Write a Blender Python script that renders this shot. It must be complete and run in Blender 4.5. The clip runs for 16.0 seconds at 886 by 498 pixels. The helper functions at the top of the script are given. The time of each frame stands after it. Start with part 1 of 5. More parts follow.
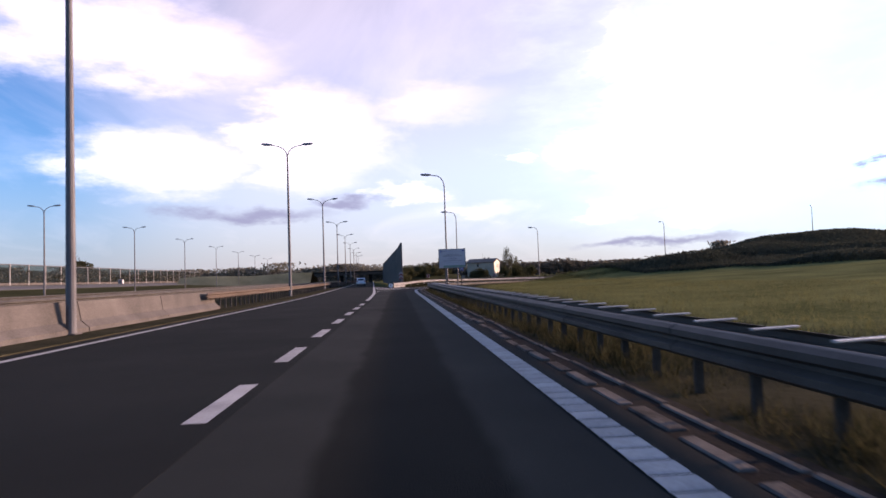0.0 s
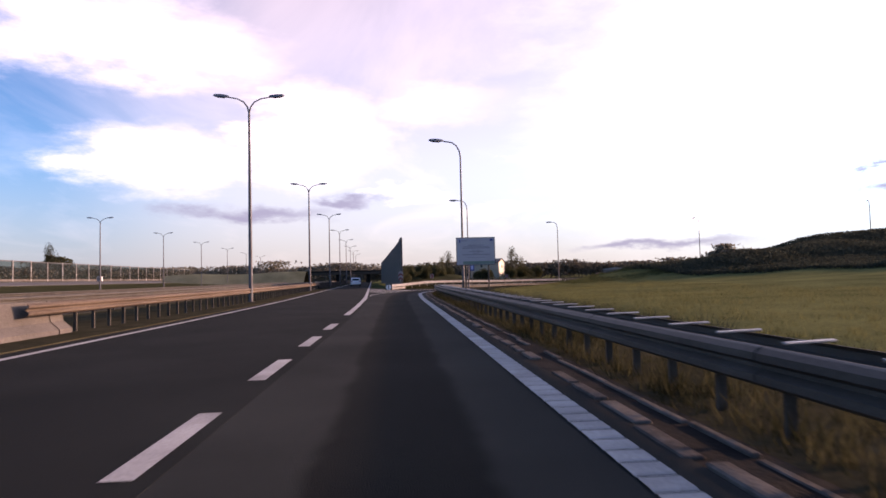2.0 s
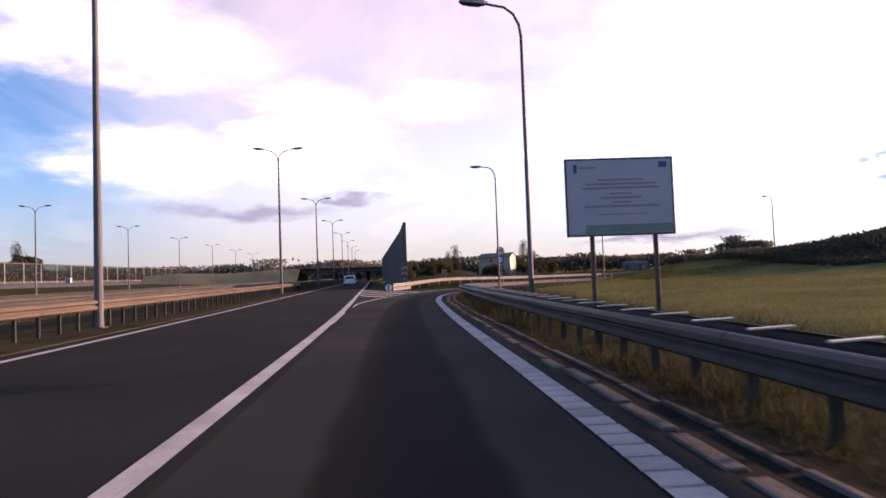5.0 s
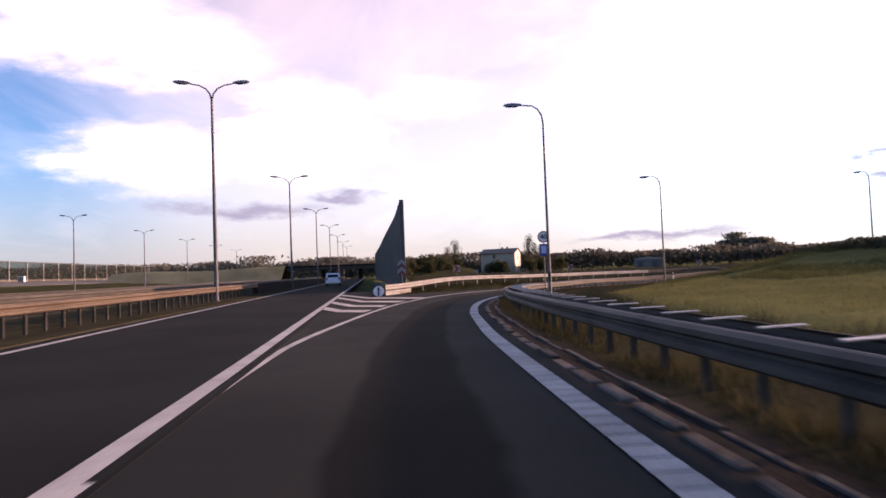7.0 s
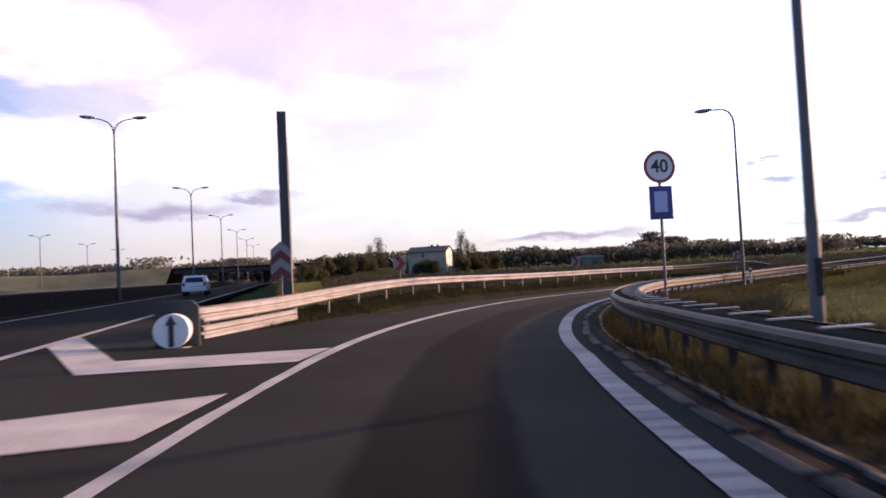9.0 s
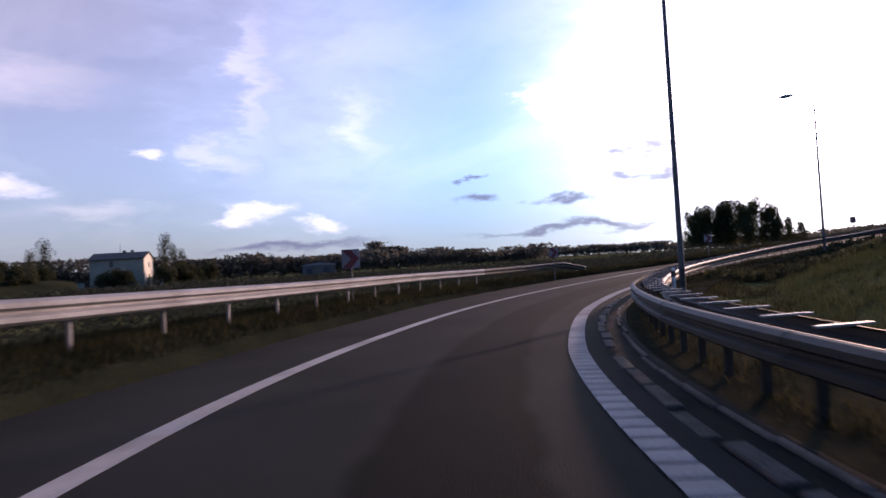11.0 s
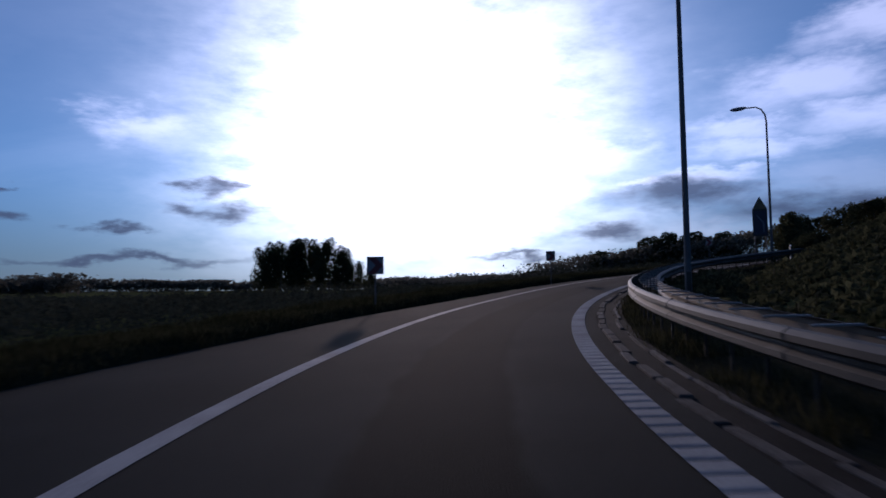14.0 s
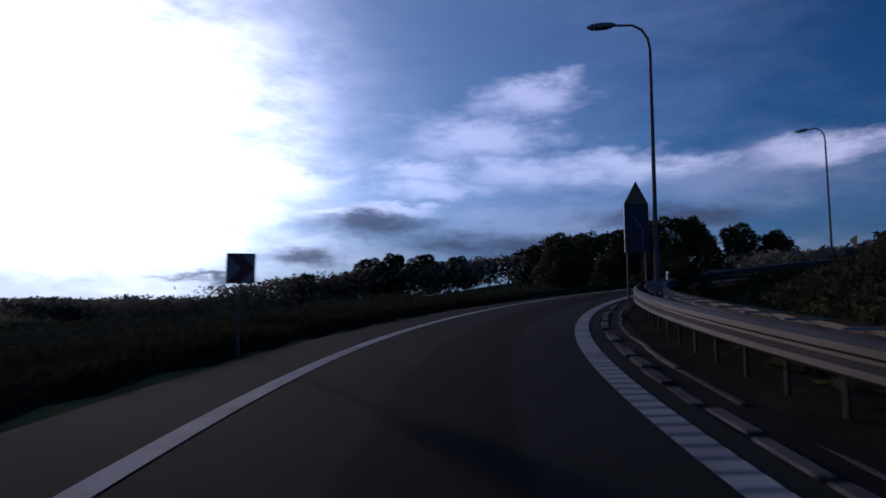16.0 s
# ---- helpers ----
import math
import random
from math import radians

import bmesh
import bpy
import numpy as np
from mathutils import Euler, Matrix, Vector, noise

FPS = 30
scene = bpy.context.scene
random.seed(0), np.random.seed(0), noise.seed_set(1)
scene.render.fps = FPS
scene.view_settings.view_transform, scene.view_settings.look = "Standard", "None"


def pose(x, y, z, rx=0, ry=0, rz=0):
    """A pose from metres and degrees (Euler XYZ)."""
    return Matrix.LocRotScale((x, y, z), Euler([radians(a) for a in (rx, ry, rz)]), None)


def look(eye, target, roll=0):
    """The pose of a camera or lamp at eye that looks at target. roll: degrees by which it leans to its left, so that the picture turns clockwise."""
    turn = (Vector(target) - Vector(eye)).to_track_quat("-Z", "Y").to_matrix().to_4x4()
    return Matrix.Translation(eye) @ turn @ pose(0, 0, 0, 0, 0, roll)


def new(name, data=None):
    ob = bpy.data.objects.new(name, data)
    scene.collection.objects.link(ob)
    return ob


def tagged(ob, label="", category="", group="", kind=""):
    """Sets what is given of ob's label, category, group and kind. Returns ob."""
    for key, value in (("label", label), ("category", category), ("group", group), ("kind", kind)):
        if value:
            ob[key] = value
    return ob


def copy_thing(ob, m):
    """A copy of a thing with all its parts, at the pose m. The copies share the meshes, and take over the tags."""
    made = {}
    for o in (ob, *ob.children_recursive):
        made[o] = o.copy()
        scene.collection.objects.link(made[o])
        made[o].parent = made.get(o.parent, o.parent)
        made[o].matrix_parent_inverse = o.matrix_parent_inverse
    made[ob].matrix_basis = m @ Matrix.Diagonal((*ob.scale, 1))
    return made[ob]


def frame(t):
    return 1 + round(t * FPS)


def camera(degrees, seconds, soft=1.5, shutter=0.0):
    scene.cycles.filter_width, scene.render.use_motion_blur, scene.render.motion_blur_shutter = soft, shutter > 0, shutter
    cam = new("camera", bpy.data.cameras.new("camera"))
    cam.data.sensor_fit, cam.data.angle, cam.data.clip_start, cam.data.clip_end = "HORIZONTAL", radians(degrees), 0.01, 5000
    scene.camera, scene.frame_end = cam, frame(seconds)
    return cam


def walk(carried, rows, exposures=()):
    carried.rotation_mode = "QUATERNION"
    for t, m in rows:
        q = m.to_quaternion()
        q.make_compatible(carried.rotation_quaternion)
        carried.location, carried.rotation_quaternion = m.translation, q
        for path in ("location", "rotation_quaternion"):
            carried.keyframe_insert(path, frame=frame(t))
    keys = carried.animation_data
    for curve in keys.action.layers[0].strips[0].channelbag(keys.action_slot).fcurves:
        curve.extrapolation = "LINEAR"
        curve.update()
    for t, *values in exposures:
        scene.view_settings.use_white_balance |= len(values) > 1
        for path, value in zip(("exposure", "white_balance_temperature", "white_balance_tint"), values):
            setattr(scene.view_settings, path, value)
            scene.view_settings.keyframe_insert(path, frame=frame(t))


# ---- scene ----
# A curved motorway exit ramp at sunset: x right, y ahead along the first straight, z up.
cam = camera(71.3, 16.0, soft=1.6, shutter=0.25)
ROWS = [
    (0.0, 0.000, 0.000, 1.216, -4.06, 2.57, 1.96),
    (0.5, 0.007, 3.466, 1.256, -4.08, 2.63, 1.75),
    (1.0, 0.004, 6.909, 1.255, -4.10, 2.64, 1.73),
    (1.5, -0.005, 10.167, 1.257, -4.14, 2.71, 1.55),
    (2.0, -0.018, 13.489, 1.250, -4.13, 2.62, 1.35),
    (2.5, -0.008, 16.687, 1.237, -4.14, 2.56, 1.26),
    (3.0, -0.043, 20.114, 1.246, -4.16, 2.39, 1.84),
    (3.5, -0.063, 23.377, 1.266, -4.14, 2.44, 1.95),
    (4.0, -0.063, 26.891, 1.250, -4.13, 2.44, 1.80),
    (5.0, -0.080, 32.933, 1.250, -3.90, 2.31, 2.09),
    (5.7, -0.092, 37.409, 1.250, -3.90, 2.39, 2.31),
    (6.5, -0.118, 44.922, 1.260, -3.87, 2.18, 2.63),
    (7.0, -0.125, 50.965, 1.252, -4.34, 2.07, 2.17),
    (7.5, -0.038, 57.304, 1.250, -5.43, 1.93, 2.48),
    (8.0, 0.228, 63.526, 1.213, -7.20, 1.48, 2.36),
    (9.0, 1.393, 75.838, 1.086, -11.66, 1.89, 2.75),
    (9.7, 2.983, 83.543, 1.023, -20.06, 1.77, 3.05),
    (10.5, 5.999, 91.333, 0.912, -30.50, 1.25, 3.50),
    (11.0, 8.538, 95.668, 0.854, -36.81, 1.45, 3.34),
    (11.5, 11.542, 99.625, 0.819, -43.53, 1.63, 2.70),
    (12.0, 14.946, 103.187, 0.742, -50.09, 1.98, 2.31),
    (12.5, 18.941, 106.490, 0.707, -56.64, 2.35, 1.99),
    (13.0, 23.419, 109.464, 0.716, -62.79, 2.68, 1.77),
    (13.5, 28.171, 111.962, 0.773, -69.11, 3.08, 1.14),
    (14.0, 33.421, 114.031, 0.865, -76.20, 3.75, 0.60),
    (14.5, 38.988, 115.447, 1.029, -83.31, 4.12, 0.41),
    (15.0, 44.604, 116.125, 1.243, -90.35, 4.90, -0.13),
    (15.5, 50.127, 116.136, 1.507, -97.27, 5.58, -0.11),
    (16.0, 55.466, 115.514, 1.817, -104.26, 5.96, -0.26),
]
walk(cam, [(t, pose(x, y, z, 90 + pitch, roll, yaw)) for t, x, y, z, yaw, pitch, roll in ROWS],
     exposures=[(0.0, 0.8, 8300, 38), (0.5, 0.85, 9200, 43), (4.0, 0.92, 9400, 44), (8.2, 0.98, 9800, 46), (10.3, 0.75, 8200, 40), (11.0, 0.05, 7350, 40),
                (12.0, -0.45, 6950, 39), (13.0, -1.05, 6450, 36), (14.0, -1.6, 5800, 27), (16.0, -1.85, 5750, 28)])

# ---- light ----
SUN_AZ, SUN_EL = 74.0, 11.9          # degrees clockwise from +y, and above the horizon
world = bpy.data.worlds.new("evening_sky")
scene.world = world
world.use_nodes = True
wn, wl = world.node_tree.nodes, world.node_tree.links
wn.clear()
w_out, w_bg = wn.new("ShaderNodeOutputWorld"), wn.new("ShaderNodeBackground")
sky = wn.new("ShaderNodeTexSky")
sky.sky_type, sky.sun_disc = "NISHITA", False
sky.sun_elevation, sky.sun_rotation = radians(SUN_EL), radians(SUN_AZ)
sky.air_density, sky.dust_density, sky.ozone_density = 1.0, 0.2, 3.5
coord = wn.new("ShaderNodeTexCoord")
flat = wn.new("ShaderNodeVectorMath")          # clouds lie in a layer: divide the way by its height
flat.operation = "DIVIDE"
sep, lift, comb = wn.new("ShaderNodeSeparateXYZ"), wn.new("ShaderNodeMath"), wn.new("ShaderNodeCombineXYZ")
lift.operation = "ADD"
lift.inputs[1].default_value = 0.16
wl.new(coord.outputs["Generated"], sep.inputs[0])
wl.new(sep.outputs["Z"], lift.inputs[0])
for k in range(3):
    wl.new(lift.outputs[0], comb.inputs[k])
wl.new(coord.outputs["Generated"], flat.inputs[0])
wl.new(comb.outputs[0], flat.inputs[1])
cloud_map = wn.new("ShaderNodeMapping")
cloud_map.inputs["Rotation"].default_value = (0, 0, radians(-20))
cloud_map.inputs["Scale"].default_value = (1.0, 0.55, 1.0)
wl.new(flat.outputs[0], cloud_map.inputs[0])
cloud = wn.new("ShaderNodeTexNoise")
cloud.inputs["Scale"].default_value, cloud.inputs["Detail"].default_value = 1.5, 9
cloud.inputs["Roughness"].default_value, cloud.inputs["Distortion"].default_value = 0.58, 0.6
wl.new(cloud_map.outputs[0], cloud.inputs["Vector"])
cover = wn.new("ShaderNodeValToRGB")
cover.color_ramp.elements[0].position, cover.color_ramp.elements[1].position = 0.50, 0.68
cover.color_ramp.elements[0].color, cover.color_ramp.elements[1].color = (0, 0, 0, 1), (0.5, 0.5, 0.5, 1)
wl.new(cloud.outputs["Fac"], cover.inputs[0])
mix = wn.new("ShaderNodeMix")
mix.data_type = "RGBA"
bright = wn.new("ShaderNodeMix")
bright.data_type, bright.blend_type = "RGBA", "ADD"
bright.inputs["Factor"].default_value = 1.0
bright.inputs[7].default_value = (1.1, 1.1, 1.2, 1)
blue = wn.new("ShaderNodeMix")                  # deeper blue away from the sun
blue.data_type, blue.blend_type = "RGBA", "MULTIPLY"
blue.inputs["Factor"].default_value = 1.0
blue.inputs[7].default_value = (0.35, 0.80, 1.13, 1)
wl.new(sky.outputs[0], blue.inputs[6])
wl.new(blue.outputs[2], bright.inputs[6])
wl.new(cover.outputs[0], mix.inputs["Factor"])
wl.new(blue.outputs[2], mix.inputs[6])
wl.new(bright.outputs[2], mix.inputs[7])
low_map = wn.new("ShaderNodeMapping")
wl.new(coord.outputs["Generated"], low_map.inputs[0])
near_sun = wn.new("ShaderNodeVectorMath")      # thin veil of cloud, brighter towards the sun
near_sun.operation = "DOT_PRODUCT"
near_sun.inputs[1].default_value = (math.sin(radians(SUN_AZ)) * math.cos(radians(SUN_EL)), math.cos(radians(SUN_AZ)) * math.cos(radians(SUN_EL)), math.sin(radians(SUN_EL)))
wl.new(coord.outputs["Generated"], near_sun.inputs[0])
front = wn.new("ShaderNodeMath")
front.operation = "MAXIMUM"
front.inputs[1].default_value = 0.0
wl.new(near_sun.outputs["Value"], front.inputs[0])
veil = wn.new("ShaderNodeMath")
veil.operation = "POWER"
veil.inputs[1].default_value = 36.0
wl.new(front.outputs[0], veil.inputs[0])
veiled = wn.new("ShaderNodeMix")
veiled.data_type, veiled.blend_type = "RGBA", "ADD"
veiled.inputs[7].default_value = (62.0, 61.0, 62.0, 1)
torn_veil = wn.new("ShaderNodeMath")
torn_veil.operation = "MULTIPLY"
wl.new(veil.outputs[0], torn_veil.inputs[0])
wl.new(torn_veil.outputs[0], veiled.inputs["Factor"])
wl.new(mix.outputs[2], veiled.inputs[6])


# single clouds: azimuth, elevation, half width and half height in degrees
GREY_BANK = [(112, 8.5, 22, 4.0), (132, 11.5, 18, 4.5), (125, 4.5, 24, 3.0), (98, 5.0, 12, 2.5)]
STREAKS = [(20.5, 17.0, 2.2, 9.0), (17.6, 10.5, 2.8, 3.0), (8.0, 6.0, 6.0, 1.4), (4.0, 16.0, 9.0, 3.0), (30.0, 13.0, 3.0, 5.0)]
SILVER = [(104, 11.5, 9, 1.8), (112, 19.5, 8, 2.6), (91.0, 12.0, 7, 2.2), (60.0, 9.0, 6, 2.4), (108, 16.0, 10, 3.6), (113, 12.8, 13, 2.6), (103, 13.0, 7, 2.0), (136, 13.0, 8, 1.8), (122, 13.0, 9, 2.4), (99.0, 9.4, 6.5, 1.0), (93.5, 9.0, 3.0, 0.6), (50, 14.0, 6, 2.6)]
WHITE_CLOUDS = [(60.0, 12.0, 5.0, 3.0), (20.3, 5.6, 3.6, 1.2), (25.5, 4.2, 3.2, 0.9), (12.5, 10.8, 2.4, 0.7), (0.5, 8.0, 5, 1.2),
                (-21, 10.4, 9.5, 4.0), (-8, 13.0, 9.0, 6.0), (-24, 20.0, 16, 5.0)]
DARK_CLOUDS = [(97.4, 7.9, 8.5, 2.4), (108, 6.2, 14, 2.2), (124, 8.5, 12, 1.6), (92, 5.0, 6, 1.2), (56, 9.0, 4.2, 1.1), (57.3, 6.9, 5.6, 1.3), (40.2, 5.9, 3.2, 0.8), (48, 5.2, 3.6, 0.7),
               (49.7, 2.6, 13, 0.6), (23.3, 2.5, 11, 0.7), (-4.8, 7.0, 4, 0.9), (-13, 6.1, 10, 1.1), (39.4, 7.9, 1.4, 0.4), (83, 2.9, 6, 0.5)]
ragged = wn.new("ShaderNodeTexNoise")
ragged.inputs["Scale"].default_value, ragged.inputs["Detail"].default_value, ragged.inputs["Roughness"].default_value = 9.0, 8, 0.62
wl.new(low_map.outputs[0], ragged.inputs["Vector"])
low_map.inputs["Scale"].default_value = (1.0, 1.0, 3.0)
thick = wn.new("ShaderNodeMapRange")           # the veil is thin in places
thick.inputs["From Min"].default_value, thick.inputs["From Max"].default_value = 0.32, 0.66
thick.inputs["To Min"].default_value, thick.inputs["To Max"].default_value = 0.5, 1.4
wl.new(ragged.outputs["Fac"], thick.inputs["Value"])
wl.new(thick.outputs[0], torn_veil.inputs[1])
centred = wn.new("ShaderNodeVectorMath")
centred.operation = "SUBTRACT"
centred.inputs[1].default_value = (0.5, 0.5, 0.5)
wl.new(ragged.outputs["Color"], centred.inputs[0])
shift = wn.new("ShaderNodeVectorMath")
shift.operation = "MULTIPLY"
shift.inputs[1].default_value = (0.22, 0.22, 0.06)
wl.new(centred.outputs[0], shift.inputs[0])
warped = wn.new("ShaderNodeVectorMath")
warped.operation = "ADD"
wl.new(coord.outputs["Generated"], warped.inputs[0])
wl.new(shift.outputs[0], warped.inputs[1])


def cloud_cover(clouds, edge, most):
    """How much of these clouds covers the sky, as a node output."""
    total = None
    for az, el, wide, high in clouds:
        m = wn.new("ShaderNodeMapping")
        m.vector_type = "TEXTURE"
        az_, el_ = radians(az), radians(el)
        m.inputs["Location"].default_value = (math.sin(az_) * math.cos(el_), math.cos(az_) * math.cos(el_), math.sin(el_))
        m.inputs["Rotation"].default_value = (el_, 0, -az_)
        m.inputs["Scale"].default_value = (math.tan(radians(wide)), 0.6, math.tan(radians(high)))
        wl.new(warped.outputs[0], m.inputs[0])
        g = wn.new("ShaderNodeTexGradient")
        g.gradient_type = "SPHERICAL"
        wl.new(m.outputs[0], g.inputs[0])
        if total is None:
            total = g.outputs["Fac"]
        else:
            top = wn.new("ShaderNodeMath")
            top.operation = "MAXIMUM"
            wl.new(total, top.inputs[0])
            wl.new(g.outputs["Fac"], top.inputs[1])
            total = top.outputs[0]
    torn = wn.new("ShaderNodeMath")
    torn.operation = "MULTIPLY_ADD"
    torn.inputs[1].default_value, torn.inputs[2].default_value = 1.5, 0.2
    wl.new(ragged.outputs["Fac"], torn.inputs[0])
    both = wn.new("ShaderNodeMath")
    both.operation = "MULTIPLY"
    wl.new(total, both.inputs[0])
    wl.new(torn.outputs[0], both.inputs[1])
    r = wn.new("ShaderNodeMapRange")
    r.interpolation_type = "SMOOTHSTEP"
    r.inputs["From Min"].default_value, r.inputs["From Max"].default_value, r.inputs["To Max"].default_value = 0.06, edge, most
    wl.new(both.outputs[0], r.inputs["Value"])
    return r.outputs[0]


def sky_layer(colour, fac, tint, blend="MIX"):
    m = wn.new("ShaderNodeMix")
    m.data_type, m.blend_type = "RGBA", blend
    wl.new(fac, m.inputs["Factor"])
    wl.new(colour, m.inputs[6])
    m.inputs[7].default_value = (*tint, 1)
    return m.outputs[2]


broad = wn.new("ShaderNodeMath")               # wide thin haze on the sun's side of the sky
broad.operation = "MULTIPLY_ADD"
broad.inputs[1].default_value = 0.34
wl.new(ragged.outputs["Fac"], broad.inputs[0])
wl.new(near_sun.outputs["Value"], broad.inputs[2])
haze = wn.new("ShaderNodeMapRange")
haze.interpolation_type = "SMOOTHSTEP"
haze.inputs["From Min"].default_value, haze.inputs["From Max"].default_value = 0.60, 0.98
wl.new(broad.outputs[0], haze.inputs["Value"])
hazed = sky_layer(veiled.outputs[2], haze.outputs[0], (1.25, 1.75, 2.5), "ADD")
ahead = wn.new("ShaderNodeVectorMath")         # thin bright cirrus over the road ahead
ahead.operation = "DOT_PRODUCT"
ahead.inputs[1].default_value = (math.sin(radians(6)) * math.cos(radians(12)), math.cos(radians(6)) * math.cos(radians(12)), math.sin(radians(12)))
wl.new(coord.outputs["Generated"], ahead.inputs[0])
cirrus = wn.new("ShaderNodeMapRange")
cirrus.interpolation_type = "SMOOTHSTEP"
cirrus.inputs["From Min"].default_value, cirrus.inputs["From Max"].default_value = 0.82, 0.96
wl.new(ahead.outputs["Value"], cirrus.inputs["Value"])
hazed = sky_layer(hazed, cirrus.outputs[0], (1.75, 1.5, 1.0), "ADD")
low = wn.new("ShaderNodeMapRange")              # pale haze along the horizon
low.interpolation_type = "SMOOTHSTEP"
low.inputs["From Min"].default_value, low.inputs["From Max"].default_value = 0.20, -0.02
low.inputs["To Max"].default_value = 0.75
wl.new(sep.outputs["Z"], low.inputs["Value"])
hazed = sky_layer(hazed, low.outputs[0], (1.6, 1.85, 2.75))
glow = wn.new("ShaderNodeMath")                # softer brightness further out from the sun
glow.operation = "POWER"
glow.inputs[1].default_value = 13.0
wl.new(front.outputs[0], glow.inputs[0])
hazed = sky_layer(hazed, glow.outputs[0], (4.5, 5.7, 6.7), "ADD")
hazed = sky_layer(hazed, cloud_cover(STREAKS, 1.0, 0.6), (2.2, 2.0, 1.7), "ADD")
tone = sky_layer(hazed, cloud_cover(WHITE_CLOUDS, 0.75, 0.9), (3.4, 3.3, 3.5), "ADD")
tone = sky_layer(tone, cloud_cover(SILVER, 0.9, 0.85), (9.8, 9.5, 10.2), "ADD")
tone = sky_layer(tone, cloud_cover(GREY_BANK, 1.0, 0.85), (3.6, 3.2, 3.2), "ADD")
tone = sky_layer(tone, cloud_cover(DARK_CLOUDS, 0.85, 0.82), (1.05, 1.42, 2.5))
wl.new(tone, w_bg.inputs["Color"])
w_bg.inputs["Strength"].default_value = 0.15
wl.new(w_bg.outputs[0], w_out.inputs[0])

lamp = bpy.data.lights.new("sun", "SUN")
lamp.energy, lamp.angle, lamp.color = 3.2, radians(1.8), (1.0, 0.77, 0.56)
sun_way = Vector((math.sin(radians(SUN_AZ)) * math.cos(radians(SUN_EL)),
                  math.cos(radians(SUN_AZ)) * math.cos(radians(SUN_EL)), math.sin(radians(SUN_EL))))
new("sun", lamp).matrix_world = look(sun_way * 500, (0, 0, 0))


# ---- materials ----
def material(name, low, high, rough=0.8, scale=3.0, fine=60.0, bump=0.15, metal=0.0, island=0.0, gloss=0.5, stretch=None, thin=0.0):
    """Two colours mixed by coarse and fine noise in world metres, with fine relief."""
    m = bpy.data.materials.new(name)
    m.use_nodes = True
    n, l = m.node_tree.nodes, m.node_tree.links
    b = n["Principled BSDF"]
    b.inputs["Roughness"].default_value, b.inputs["Metallic"].default_value = rough, metal
    b.inputs["Specular IOR Level"].default_value = gloss
    geo = n.new("ShaderNodeNewGeometry")
    place = geo.outputs["Position"]
    if stretch:
        mp = n.new("ShaderNodeMapping")
        mp.inputs["Scale"].default_value = stretch
        l.new(place, mp.inputs[0])
        place = mp.outputs[0]
    a, c = n.new("ShaderNodeTexNoise"), n.new("ShaderNodeTexNoise")
    for tex, s, d in ((a, scale, 5), (c, fine, 3)):
        tex.inputs["Scale"].default_value, tex.inputs["Detail"].default_value = s, d
        l.new(place, tex.inputs["Vector"])
    add = n.new("ShaderNodeMath")
    add.operation = "MULTIPLY_ADD"
    add.inputs[1].default_value, add.inputs[2].default_value = 0.45, 0.0
    l.new(c.outputs["Fac"], add.inputs[0])
    both = n.new("ShaderNodeMath")
    both.operation = "MULTIPLY_ADD"
    both.inputs[1].default_value = 0.75
    l.new(a.outputs["Fac"], both.inputs[0])
    l.new(add.outputs[0], both.inputs[2])
    fac = both.outputs[0]
    if island:
        piece = n.new("ShaderNodeMath")
        piece.operation = "MULTIPLY_ADD"
        piece.inputs[1].default_value = island
        oi = n.new("ShaderNodeObjectInfo")
        rnd = n.new("ShaderNodeMath")
        rnd.operation = "ADD"
        l.new(geo.outputs["Random Per Island"], rnd.inputs[0])
        l.new(oi.outputs["Random"], rnd.inputs[1])
        off = n.new("ShaderNodeMath")
        off.operation = "SUBTRACT"
        off.inputs[1].default_value = 1.0
        l.new(rnd.outputs[0], off.inputs[0])
        l.new(off.outputs[0], piece.inputs[0])
        l.new(fac, piece.inputs[2])
        fac = piece.outputs[0]
    ramp = n.new("ShaderNodeValToRGB")
    ramp.color_ramp.elements[0].position, ramp.color_ramp.elements[1].position = 0.38, 0.8
    ramp.color_ramp.elements[0].color, ramp.color_ramp.elements[1].color = (*low, 1), (*high, 1)
    l.new(fac, ramp.inputs[0])
    l.new(ramp.outputs[0], b.inputs["Base Color"])
    if bump:
        bp = n.new("ShaderNodeBump")
        bp.inputs["Strength"].default_value, bp.inputs["Distance"].default_value = bump, 0.02
        l.new(c.outputs["Fac"], bp.inputs["Height"])
        l.new(bp.outputs[0], b.inputs["Normal"])
    if thin:                                       # leaves and blades let light through
        tr, both_sides = n.new("ShaderNodeBsdfTranslucent"), n.new("ShaderNodeMixShader")
        both_sides.inputs[0].default_value = thin
        l.new(ramp.outputs[0], tr.inputs["Color"])
        l.new(b.outputs[0], both_sides.inputs[1])
        l.new(tr.outputs[0], both_sides.inputs[2])
        l.new(both_sides.outputs[0], n["Material Output"].inputs["Surface"])
    return m


